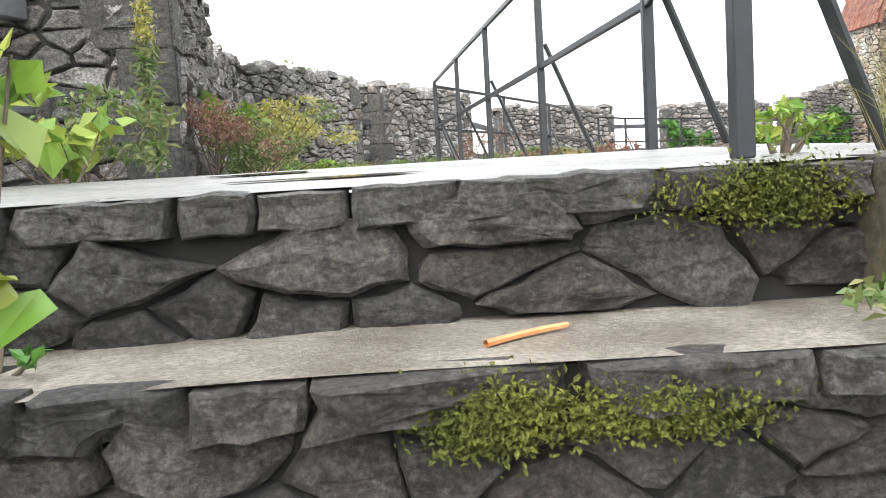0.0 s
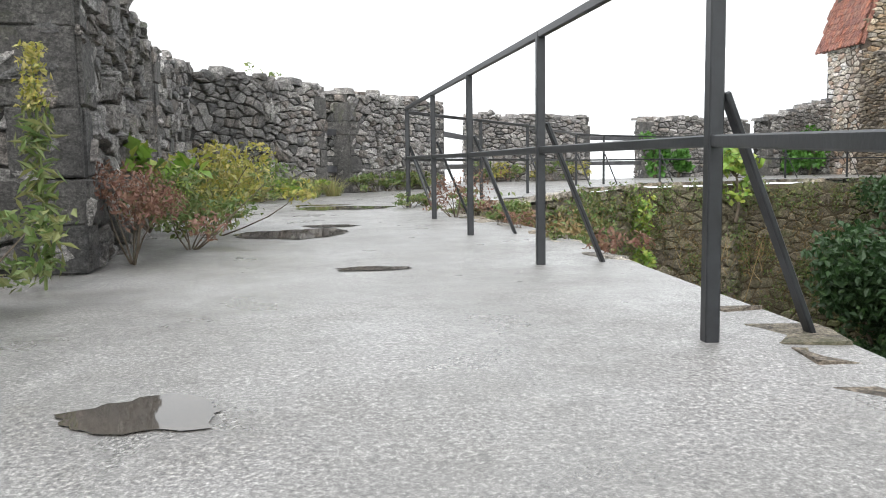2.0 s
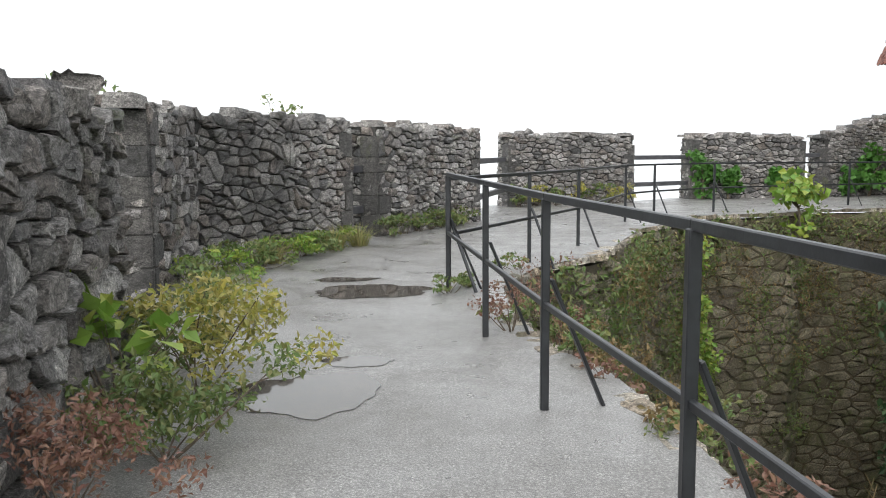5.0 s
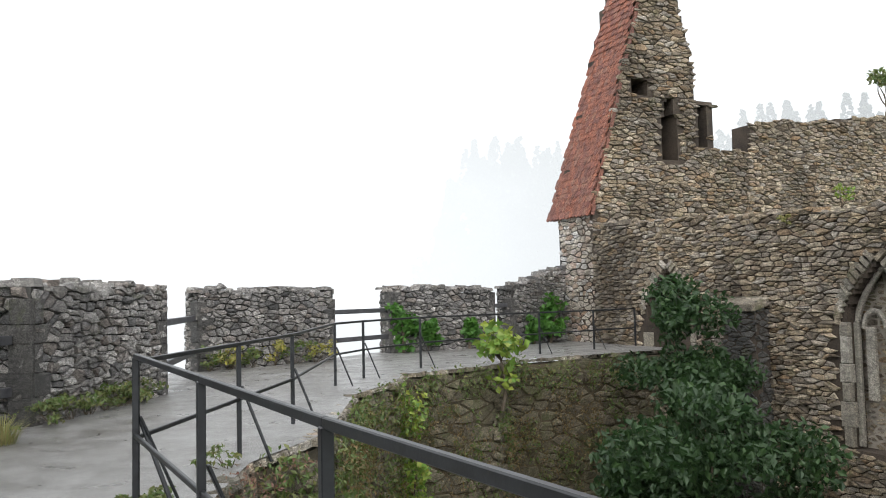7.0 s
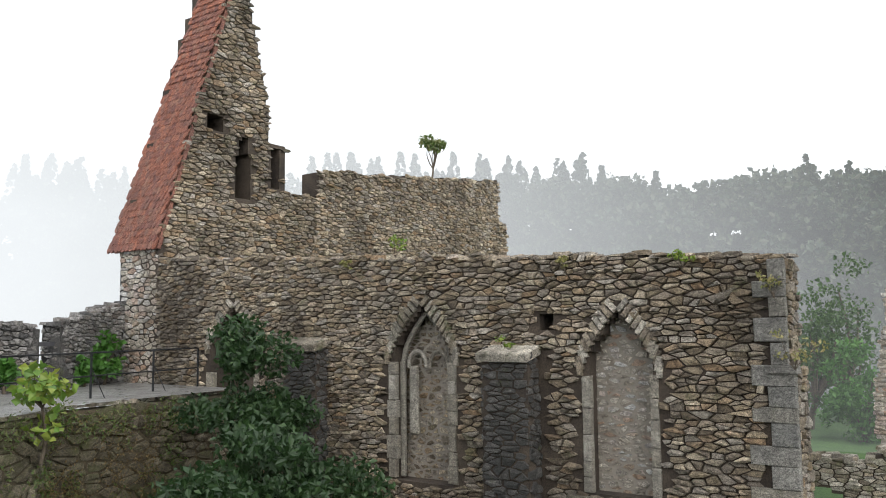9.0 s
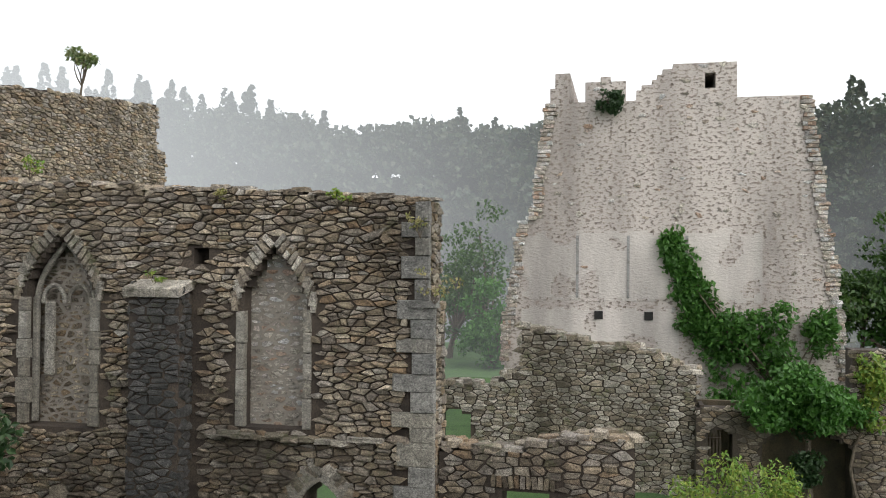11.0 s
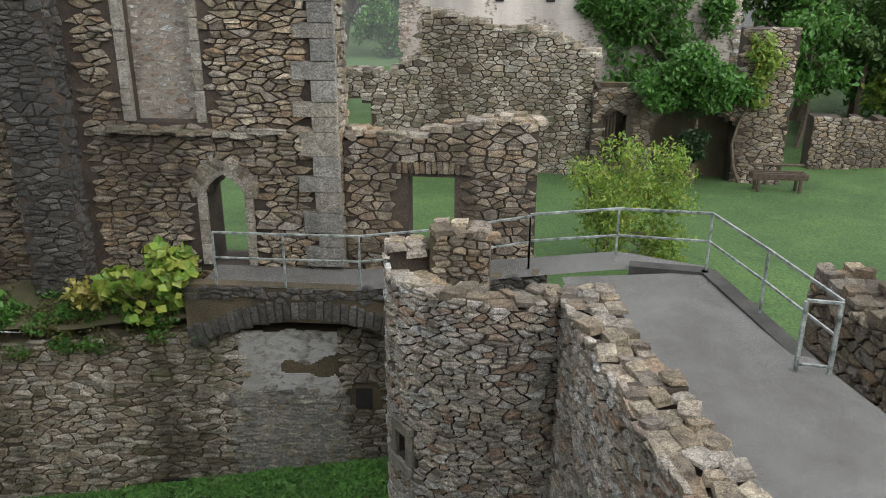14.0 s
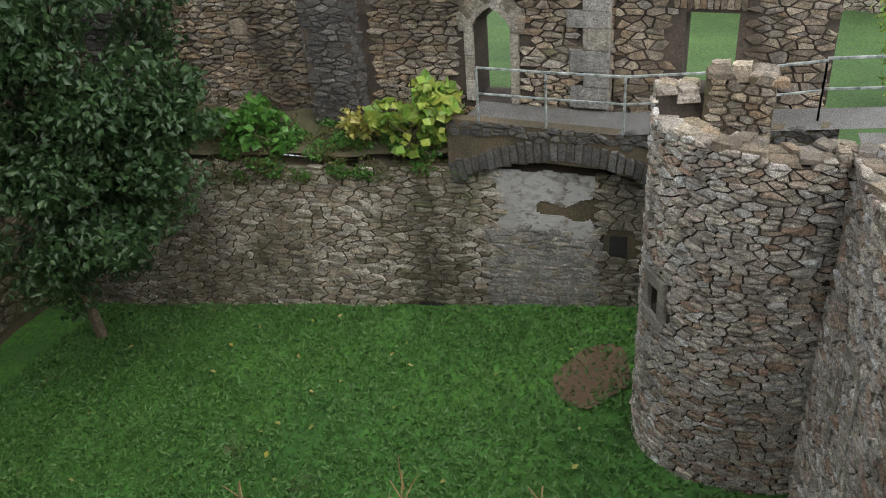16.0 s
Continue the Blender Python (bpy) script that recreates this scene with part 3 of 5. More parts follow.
def sheet(name, left, right, across, zf, material, kind="structure", label="", category="", rough=0.0, along=0.3, parent=None):
    """A ground sheet between two lines in plan."""
    a, b = Line(left), Line(right)
    n = max(2, int(max(a.length, b.length) / along))
    verts, faces = [], []
    for i in range(n + 1):
        p, q = a.at(a.length * i / n)[0], b.at(b.length * i / n)[0]
        for j in range(across + 1):
            x, y = p + (q - p) * j / across
            verts.append((x, y, zf(x, y) + (noise.noise((x * 0.9, y * 0.9, 3)) * rough if rough else 0)))
    w = across + 1
    for i in range(n):
        for j in range(across):
            faces.append((i * w + j, i * w + j + 1, (i + 1) * w + j + 1, (i + 1) * w + j))
    return put(name, mesh_of(name, verts, faces, material, True), parent, label, kind, category)


sheet("floor", [(-2.6, 1.33)] + OUTER[1:], [(1.6, 1.33)] + RING[1:], 24, terrace_z, M_ASPHALT, label="wet grey asphalt terrace walkway with puddles", category="floor", along=0.2)


def pit_z(x, y):
    return -7.65 - 0.13 * (y - 7.3)


sheet("ground_1", [(1.2, 1.5), (1.2, 24)], [(14.4, 1.5), (14.4, 24)], 60, pit_z, M_PIT, label="sunken castle courtyard with lush short green turf", category="lawn", rough=0.12, along=0.25)


def lawn_z(x, y):
    return -4.7 - 0.085 * min(14, max(0, x - 15)) + 0.02 * max(0, -y - 4)


sheet("ground_2", [(14.95, -60), (14.95, 21)], [(75, -60), (75, 21)], 60, lawn_z, M_GRASS, label="mown green lawn in the outer castle yard", category="lawn", rough=0.15, along=1.0)
sheet("ground_3", [(-1500, -1500), (-1500, 1500)], [(1500, -1500), (1500, 1500)], 40, lambda x, y: -34.0, M_HILL, label="dark wooded valley floor far below the castle", category="ground", along=75)
sheet("ground_4", [(4.2, -30), (4.2, -0.4)], [(14.95, -30), (14.95, -0.4)], 12, lambda x, y: -4.75, M_GRASS, label="grass bank below the ramp", category="lawn", rough=0.1, along=1)


def flat(z):
    return lambda u: z


def steps():
    """Rough stone steps that climb to the terrace."""
    root = tagged(new("stone_steps"), "rough wet fieldstone steps with mossy risers and gritty treads", "steps")
    for i in range(7):
        y0, z1 = 1.33 - 0.36 * i, -0.09 - 0.245 * i
        line = Line([(1.75, y0), (-2.6, y0)])
        if i:
            sheet("tread", [(-2.6, y0), (-2.6, y0 + 0.42)], [(1.75, y0), (1.75, y0 + 0.42)], 40, lambda x, y: z1, M_TREAD, "", "", "", 0.02, 0.05, root)
        st = Stones(root, M_STEP, 90, rough=0.012 if i < 4 else 0)
        back = Line([(1.75, y0 + 0.04), (-2.6, y0 + 0.04)])
        # The black core paints shade into the gaps between step stones.
        core("riser", back, lambda u: z1 - 0.3, lambda u: z1 - 0.01, 0.25, M_SHADE_BLACK, cell=0.145, kind="", parent=root)
        rubble(st, Line([(1.75, y0 + 0.03), (-2.6, y0 + 0.03)]), flat(z1 - 0.27), flat(z1 - 0.055), None, (0.07, 0.13), (0.1, 0.3), (0.015, 0.055), lambda u, z: i < 3, 0.004)
        u = -rng.uniform(0, 0.2)
        face = Line([(1.75, y0 + 0.02), (-2.6, y0 + 0.02)])
        while u < 4.3:
            w = rng.uniform(0.14, 0.36)
            h = rng.uniform(0.03, 0.042)
            out = np.array([(-w / 2, -h), (0, -h * rng.uniform(0.8, 1.2)), (w / 2, -h * rng.uniform(0.8, 1.2)), (w / 2, h * 0.9), (0, h), (-w / 2, h * 0.9)]) * (0.97, 1)
            st.lay(np.array((min(max(u + w / 2, 0.01), 4.34), z1 - 0.034)), out, face, rng.uniform(0.03, 0.06), i < 3)
            u += w
        st.done()
    return root


steps()
# the flank of the stair and its base
core("wall_1", Line([(1.75, -1.6), (1.75, 1.3)]), lambda u: -3.2, lambda u: -1.5 + 0.48 * u, 0.4, M_MORTAR, cell=0.12, label="low earth-covered flank wall beside the stone steps", category="wall")
sheet("ground_5", [(-2.8, -12), (-2.8, -1.1)], [(2.0, -12), (2.0, -1.1)], 6, lambda x, y: -1.78, M_EARTH, label="trodden earth at the foot of the steps", category="ground", rough=0.05, along=0.5)

# ---- parapet walls of the terrace ----


def ragged(z0, z1, length, amp=0.06, seed=0.0):
    return lambda u: z0 + (z1 - z0) * u / length + amp * noise.noise((u * 1.3 + seed, seed, 0.0))


def merlon(name, a, b, top, thick, label, quoin=(True, True), singles=260, material=M_GREY, zb=-0.15, rough=0.0):
    """A stretch of parapet with rubble faces, dressed ends and loose flat stones on top."""
    line = Line([a, b])
    zt = ragged(top[0] + 0.045, top[1] + 0.045, line.length, 0.07, a[1])
    body = core(name, line, flat(zb), lambda u: zt(u) - 0.06, thick, M_MORTAR, cell=0.12, label=label, category="wall")
    st = Stones(body, material, singles, rough=rough)
    rubble(st, line, flat(zb + 0.1), zt, near=lambda u, z: True, course=(0.07, 0.17), width=(0.11, 0.33), depth=(0.03, 0.08), gap=0.01)
    t, nrm = line.t[0], np.array([-line.t[0][1], line.t[0][0]])
    ends = ((np.array(a), -t, Line([np.array(a) - nrm * thick, np.array(a)])), (np.array(b), t, Line([np.array(b), np.array(b) - nrm * thick])))
    for ob_end, out, eline in ends:
        rubble(st, eline, flat(zb + 0.1), flat(min(top) + 0.04), course=(0.07, 0.15), width=(0.12, 0.3), depth=(0.02, 0.06))
    outer = Line([np.array(b) - nrm * thick, np.array(a) - nrm * thick])
    rubble(st, outer, flat(zb + 0.1), flat(min(top) - 0.05), course=(0.14, 0.24), width=(0.25, 0.5))
    coping(st, line, zt, thick, (0.18, 0.42), True)
    st.done()
    qs = Stones(body, M_DARKQ, 30, "quoin", "block")
    for has, (p, out, eline) in zip(quoin, ends):
        if not has:
            continue
        z = 0.0
        i = 0
        while z < min(top) - 0.25:
            h = rng.uniform(0.2, 0.36)
            w = 0.46 if i % 2 else 0.3
            c = p - nrm * w * 0.5 + nrm * 0.04
            qs.add((c[0], c[1], z + h / 2), (nrm[0], nrm[1], 0), (out[0], out[1], 0), (0, 0, 1), w, 0.05, h * 0.99, 0, True)
            w2 = 0.3 if i % 2 else 0.16
            c = p - out * w2 * 0.5
            qs.add((c[0], c[1], z + h / 2), (out[0], out[1], 0), (nrm[0], nrm[1], 0), (0, 0, 1), w2, 0.055, h * 0.97, 0, True)
            z += h
            i += 1
    qs.done("quoins")
    return body


merlon("wall_2", (-1.32, 6.95), (-0.99, 4.62), (1.4, 1.47), 0.95, "grey rubble parapet wall with dark dressed corner stones", (False, True), rough=0.012)
merlon("wall_3", (-1.96, 11.3), (-1.9, 9.4), (1.62, 1.6), 0.55, "short grey rubble parapet wall with dark quoins", (False, True))
merlon("wall_4", (-0.47, 14.05), (-1.96, 11.3), (1.64, 1.63), 0.55, "grey rubble parapet wall with weathered pale stones", (True, False))
merlon("wall_5", (1.65, 17.1), (-0.1, 14.55), (1.6, 1.62), 0.55, "grey rubble parapet wall overgrown at its foot", (True, True))
merlon("wall_6", (5.95, 22.3), (2.75, 21.1), (1.6, 1.6), 0.55, "grey rubble parapet wall between two open gaps", (True, True), 150)
merlon("wall_7", (11.05, 23.9), (7.85, 23.5), (1.6, 1.6), 0.55, "ivy-hung grey rubble parapet wall", (True, True), 150)
merlon("wall_8", (14.1, 24.9), (11.75, 24.1), (2.2, 1.6), 0.55, "broken grey parapet wall running up to the chapel gable", (False, True), 80)
merlon("wall_9", (-2.45, 3.0), (-1.75, 0.3), (1.6, 1.7), 0.8, "dark rubble wall beside the top of the steps", (False, False), 120, M_GREY, -1.6)


def beam_pair(a, b, heights, label):
    for z in heights:
        ob = tagged(new("barrier_beam"), label, "beam", "beams across the parapet gaps")
        part("timber", one_bar((*a, z), (*b, z), 0.11, 0.09, 0.008), M_BEAM, ob)


beam_pair((-0.75, 14.0), (-0.1, 15.0), (1.02, 0.42), "dark square timber beam closing a parapet slot")
beam_pair((1.5, 17.0), (2.7, 21.3), (1.1, 0.42), "dark square timber beam across the gap in the parapet")
beam_pair((5.8, 22.4), (7.95, 23.7), (1.12, 0.45), "dark square timber beam across the gap in the parapet")
beam_pair((10.9, 24.0), (11.85, 24.3), (1.15, 0.45), "dark square timber beam across the gap in the parapet")
beam_pair((-1.7, 4.5), (-2.4, 3.0), (0.95, 0.45), "dark square timber beam closing a parapet slot")

# ---- retaining wall under the walk ----
ring_line = Line(RING[::-1], -1)
ring_line.side = 1
ring_body = core("wall_10", Line(RING, -1), lambda u: -9.3, lambda u: -0.1, 0.4, M_MORTAR_M, cell=0.4, label="overgrown mossy retaining wall below the terrace walk", category="wall")
st = Stones(ring_body, M_MOSSY, 280)
rl = Line(RING, -1)
rubble(st, rl, flat(-9.0), flat(-0.12), course=(0.13, 0.28), width=(0.2, 0.6), depth=(0.02, 0.08), near=lambda u, z: z > -1.6 and 9 < u < 20, u0=4, gap=0.02)
st.done()
ed = Stones(ring_body, M_LOWER, 140, "edge_stone")
for u in np.arange(0.3, rl.length - 3, 0.21):
    p, t, nrm = rl.at(u)
    ed.add((p[0] - nrm[0] * 0.06, p[1] - nrm[1] * 0.06, terrace_z(*p) - 0.05), (t[0], t[1], 0), (0, 0, 1), (-nrm[0], -nrm[1], 0), rng.uniform(0.14, 0.32), rng.uniform(0.03, 0.06), rng.uniform(0.12, 0.24), rng.normal(0, 0.4), True)
ed.done("edging")

# ---- iron railings ----


def railing(name, label, posts, height, mid, material, brace=None, w=0.04, rail=(0.036, 0.026), closed=True):
    """Posts (x, y, z) with a top and a middle rail, and slanting stays."""
    root = tagged(new(name), label, "railing")
    for x, y, z in posts:
        post = part("post", one_bar((x, y, z - 0.03), (x, y, z + height - 0.01), w, w), material, root)
        if brace:
            bx, by = brace(x, y)
            part("stay", one_bar((x + bx * 0.03, y + by * 0.03, z + height * 0.62), (x + bx * 0.33, y + by * 0.33, z - 0.05), w * 0.9, w * 0.45), material, post)
    for a, b in zip(posts, posts[1:]):
        part("top_rail", one_bar((a[0], a[1], a[2] + height), (b[0], b[1], b[2] + height), rail[0], rail[1]), material, root, "wet shining top rail")
        part("middle_rail", one_bar((a[0], a[1], a[2] + mid), (b[0], b[1], b[2] + mid), rail[0] * 0.9, rail[1] * 0.9), material, root)
    return root


NEAR_POSTS = [(0.965, 1.5, -0.05), (1.215, 2.93, -0.01), (1.093, 4.58, 0), (0.949, 6.16, 0), (0.825, 7.74, 0.01), (0.68, 9.61, 0.02)]
railing("iron_railing", "dark painted square iron railing with slanting stays along the terrace edge", NEAR_POSTS, 1.04, 0.52, M_IRON, lambda x, y: (0.98, 0.15))
FAR_POSTS = [(0.69, 9.66, 0.02), (1.7, 11.42, 0.02), (2.6, 13.0, 0.02), (4.25, 16.7, 0.02), (5.05, 17.6, 0.02), (6.7, 18.9, 0.02), (10.5, 20.6, 0.0), (12.4, 21.1, 0.0), (14.0, 21.5, 0)]
railing("iron_railing", "dark thin iron railing following the bend of the walk", FAR_POSTS, 1.0, 0.5, M_IRON, lambda x, y: (0.75, -0.6))

# ---- ramp, bastion and bridge ----


def ramp_z(x, y):
    if x > 12.9 and y > 2.2:
        return -3.45 - 0.6 * min(1, (y - 2.2) / 4.5)
    return -3.4 + 0.02 * (10 - x)


sheet("ramp", [(1.7, 1.7), (6.5, 2.4), (9.6, 3.0), (12.6, 3.3)], [(1.7, -1.4), (6.5, -0.7), (9.7, 0.25), (13.1, 0.95)], 10, ramp_z, M_RAMP, label="grey asphalt ramp down to the chapel bridge", category="ramp", rough=0.02)
core("wall_11", Line([(1.7, -1.4), (6.5, -0.72), (9.7, 0.22), (13.12, 0.93), (13.3, 2.2)], -1), flat(-8), lambda u: -3.43, 0.25, M_MORTAR, cell=0.2, label="low stone edge of the asphalt ramp", category="wall")
sheet("bridge_deck", [(12.95, 0.98), (13.08, 2.2), (13.12, 6.0), (13.14, 9.3)], [(13.35, 1.0), (13.9, 2.2), (14.08, 6.0), (14.08, 9.3)], 6, ramp_z, M_RAMP, label="narrow asphalt bridge deck in front of the chapel door", category="deck", rough=0.015)
sheet("bridge_soffit", [(13.14, 3.5), (13.14, 9.3)], [(14.08, 3.5), (14.08, 9.3)], 4, lambda x, y: -4.62 - 0.35 * ((y - 7.4) / 1.6) ** 2, M_MORTAR_M, label="dark underside of the stone bridge arch", category="soffit")
arch_line = Line([(13.15, 9.6), (13.15, 3.5)], -1)
arch_body = core("wall_12", arch_line, lambda u: -4.6 - 0.35 * ((9.6 - u - 7.4) / 1.6) ** 2, lambda u: ramp_z(13.15, 9.6 - u) - 0.02, 0.22, M_MORTAR_M, cell=0.08, label="dark segmental stone arch carrying the bridge", category="wall")
st = Stones(arch_body, M_SLATE, 60, "voussoir")
for u in np.arange(0.1, 6.0, 0.14):
    y = 9.6 - u
    st.add((13.15, y, -4.45 - 0.35 * ((y - 7.4) / 1.6) ** 2), (0, -1, 0), (-1, 0, 0), (0, 0, 1), 0.13, 0.04, rng.uniform(0.3, 0.42), (y - 7.4) * 0.12, True)
rubble(st, arch_line, lambda u: -4.28, lambda u: ramp_z(13.15, 9.6 - u) - 0.03, course=(0.08, 0.13), width=(0.12, 0.3))
st.done()
BR_POSTS = [(13.16, 9.0, -4.03), (13.16, 7.82, -4.03), (13.12, 6.55, -4.0), (13.2, 5.2, -3.86), (13.46, 3.8, -3.68)]
railing("bridge_railing", "thin weathered iron railing on the bridge by the chapel door", BR_POSTS, 0.92, 0.48, M_IRONW, None, 0.035, (0.035, 0.035))
GR_POSTS = [(13.46, 3.8, -3.68), (13.5, 2.4, -3.55), (12.98, 1.07, -3.42), (11.44, 0.66, -3.42), (9.75, 0.3, -3.4)]
railing("ramp_railing", "flaking pale green iron railing along the ramp", GR_POSTS, 0.95, 0.5, M_IRONW, None, 0.035, (0.04, 0.03))
railing("ramp_railing", "short pale iron end frame of the ramp railing", [(9.75, 0.31, -3.4), (9.8, 0.68, -3.4)], 0.92, 0.1, M_IRONW, None, 0.045, (0.04, 0.03))

bl = Line(arc(10.75, 4.27, 1.42, 60, 215, 24), -1)
bl_top = lambda u: -2.5 + 0.1 * noise.noise((u * 1.7, 2.0, 0)) + (0.22 if 0.55 < u < 1.2 else 0)
bast = core("wall_13", Line(arc(10.75, 4.27, 1.42, 60, 215, 24), -1), flat(-9), lambda u: bl_top(u) - 0.08, 0.55, M_MORTAR_B, keep=lambda u, z: not (1.55 < u < 1.77 and -5.0 < z < -4.6), cell=0.14, label="round bastion of pale weathered rubble with a small window", category="wall")
bl = Line(arc(10.75, 4.27, 1.42, 60, 215, 24), 1)
bl.side = -1
st = Stones(bast, M_TOWER, 300)
rubble(st, bl, flat(-8.6), bl_top, keep=lambda u, z: not (1.43 < u < 1.89 and -5.13 < z < -4.47), course=(0.05, 0.125), width=(0.1, 0.3), depth=(0.02, 0.055), gap=0.009, near=lambda u, z: z > -4.0 and u > 1.0)
st.done()
st = Stones(bast, M_BROWN, 0)
coping(st, bl, bl_top, 0.5, (0.12, 0.34), False, 0, (0.02, 0.07), 0.2)
st.done()
js = Stones(bast, M_JAMB, 8, "window_block", "block")
for uu, z, w, h in ((1.47, -4.8, 0.15, 0.41), (1.85, -4.8, 0.15, 0.45), (1.66, -4.52, 0.5, 0.16), (1.66, -5.1, 0.5, 0.16)):
    p, t, nrm = bl.at(uu)
    js.add((p[0], p[1], z), (t[0], t[1], 0), (nrm[0], nrm[1], 0), (0, 0, 1), w, 0.05, h, 0, True)
# Black backing added inside, its colour standing for the unlit interior.
core("wall_14", Line(arc(10.75, 4.27, 0.8, 60, 215, 10), -1), flat(-9), flat(-3.1), 0.2, M_SHADE_BLACK, cell=0.4, label="black backing that paints the shade inside the bastion", category="wall")
chunk = tagged(new("masonry_stump"), "dark broken stump of masonry standing on the bastion", "rubble")
cs = Stones(chunk, M_BROWN, 0)
cl = Line([(10.38, 5.1), (10.38, 4.35)], -1)
core("core", cl, flat(-3.0), lambda u: -2.06 + 0.08 * noise.noise((u * 5, 1, 0)), 0.5, M_MORTAR_M, cell=0.1, kind="", parent=chunk)
rubble(cs, cl, flat(-2.9), flat(-2.06), course=(0.08, 0.16), width=(0.12, 0.3))
coping(cs, cl, flat(-2.05), 0.5, (0.15, 0.3))
cs.done()

sw = Line([(9.75, 3.5), (8.84, 3.33), (7.19, 2.99), (6.25, 2.76), (5.39, 2.6), (1.6, 1.95)], 1)
sw.side = -1
sw_top = lambda u: -2.46 + 0.13 * noise.noise((u * 1.9, 5.0, 0)) + 0.05 * noise.noise((u * 7, 5.0, 0))
swb = core("wall_15", sw, flat(-9), lambda u: sw_top(u) - 0.08, 0.6, M_MORTAR_B, cell=0.15, label="rough rubble wall with a crumbling top beside the ramp", category="wall")
st = Stones(swb, M_TOWER, 300)
rubble(st, sw, flat(-8.6), sw_top, gap=0.009, course=(0.05, 0.13), width=(0.1, 0.32), near=lambda u, z: z > -5 and u < 6)
st.done()
st = Stones(swb, M_BROWN, 60, "coping_stone")
coping(st, sw, sw_top, 0.62, (0.12, 0.34), True, 0, (0.015, 0.06), 0.2)
st.done()
js = Stones(swb, M_JAMB, 6, "niche_block", "block")
for uu, z, w, h, d in ((1.27, -4.69, 0.13, 1.2, 0.05), (1.8, -4.69, 0.13, 1.2, 0.05), (1.53, -4.05, 0.56, 0.13, 0.06)):
    p, t, nrm = sw.at(uu)
    js.add((p[0], p[1], z), (t[0], t[1], 0), (nrm[0], nrm[1], 0), (0, 0, 1), w, d, h, 0, True)

mound = Line([(12.4, -0.35), (9.6, -0.7), (7.5, -1.2)], 1)
mound.side = 1
mb = core("wall_16", Line([(7.5, -1.2), (9.6, -0.7), (12.4, -0.35)], 1), flat(-6), lambda u: -3.2 + 0.25 * noise.noise((u * 1.5, 8.0, 0)), 0.8, M_MORTAR_B, cell=0.15, label="tumbled rubble wall stump on the far side of the ramp", category="wall")
st = Stones(mb, M_BROWN, 120)
ml = Line([(7.5, -1.2), (9.6, -0.7), (12.4, -0.35)], 1)
rubble(st, ml, flat(-5), flat(-3.15), course=(0.1, 0.22), width=(0.15, 0.45), depth=(0.04, 0.1), near=lambda u, z: True)
coping(st, ml, lambda u: -3.18 + 0.25 * noise.noise((u * 1.5, 8.0, 0)), 0.8, (0.15, 0.45), False, 0, (0.08, 0.2))
st.done()

# ---- lower courtyard wall and moss ledge ----
lw = Line([(12.2, 18.5), (13.68, 5.0)], -1)
lw_top = lambda u: -5.35 + 0.035 * u
lwb = core("wall_17", lw, flat(-10), lw_top, 0.5, M_MORTAR_M, keep=lambda u, z: not (u > 9.35 and z > -7.3 - 2 + 4.4 and u < 12.4 and z > -4.9), cell=0.2, label="damp mossy lower wall of the sunken courtyard", category="wall")
st = Stones(lwb, M_LOWER, 300)
hole = lambda u, z: not (8.05 < u < 8.75 and -8.3 < z < -7.95) and not (11.75 < u < 12.15 and -6.5 < z < -6.05) and not (10.0 < u < 11.4 and -6.2 < z)
rubble(st, lw, lambda u: -9.6, lambda u: lw_top(u) + 0.02, keep=hole, course=(0.06, 0.15), width=(0.13, 0.42), depth=(0.02, 0.06), near=lambda u, z: 5 < u and z > -7.0)
st.done()
pl = Line([lw.at(9.55)[0], lw.at(11.7)[0]], -1)
pb = core("plaster_patch", pl, lambda u: -8.0, lambda u: -4.95 + 0.1 * noise.noise((u * 3, 1, 1)), 0.03, M_GREYPL, keep=lambda u, z: u > 0.25 + 0.35 * noise.noise((z * 1.5, 4, 0)) and u < 1.95 + 0.25 * noise.noise((z * 1.7, 9, 0)) and noise.noise((u * 1.3, z * 1.3, 5)) < 0.25, cell=0.03, kind="structure", label="patch of pale grey plaster under the bridge arch", category="wall")
pb.location = (-0.025, 0, 0)
st = Stones(pb, M_QUOIN, 0)
rubble(st, pl, lambda u: -8.0, lambda u: -6.1 + 0.4 * noise.noise((u * 2, 1, 3)), course=(0.08, 0.15), width=(0.14, 0.36), depth=(0.02, 0.045))
st.done()
# Solid black blocks paint the shade inside these two holes.
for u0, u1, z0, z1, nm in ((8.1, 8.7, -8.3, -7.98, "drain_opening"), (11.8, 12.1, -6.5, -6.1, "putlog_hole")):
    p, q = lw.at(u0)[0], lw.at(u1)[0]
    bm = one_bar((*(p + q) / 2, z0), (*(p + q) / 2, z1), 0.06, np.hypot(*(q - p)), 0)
    ob = tagged(new(nm), "black block painting the shade of a square hole in the wall", "opening")
    part("cavity", bm, M_SHADE_BLACK, ob)
sheet("ground_6", [lw.at(0)[0], lw.at(9.6)[0]], [(14.1, 18.5), (14.1, 8.9)], 8, lambda x, y: -5.32 + 0.035 * (18.5 - y) + 0.55 * (x - 12.2) / 1.9, M_EARTH, label="mossy earth ledge along the foot of the chapel", category="ground", rough=0.15)

# ---- chapel: long wall with pointed windows ----
CX = 14.1
chl = Line([(CX, 23.4), (CX, 7.05)], -1)
chl_top = Line([(CX, 23.4), (CX, 7.2)], -1)


def cy(u):
    return 23.4 - u


def pointed(yc, half, sill, spring, apex):
    """Test for a pointed opening."""
    def inside(y, z):
        d = abs(y - yc)
        if d > half or z < sill:
            return False
        if z < spring:
            return True
        f = (z - spring) / (apex - spring)
        return f < 1 and d < half * (1 - f ** 1.7)
    return inside


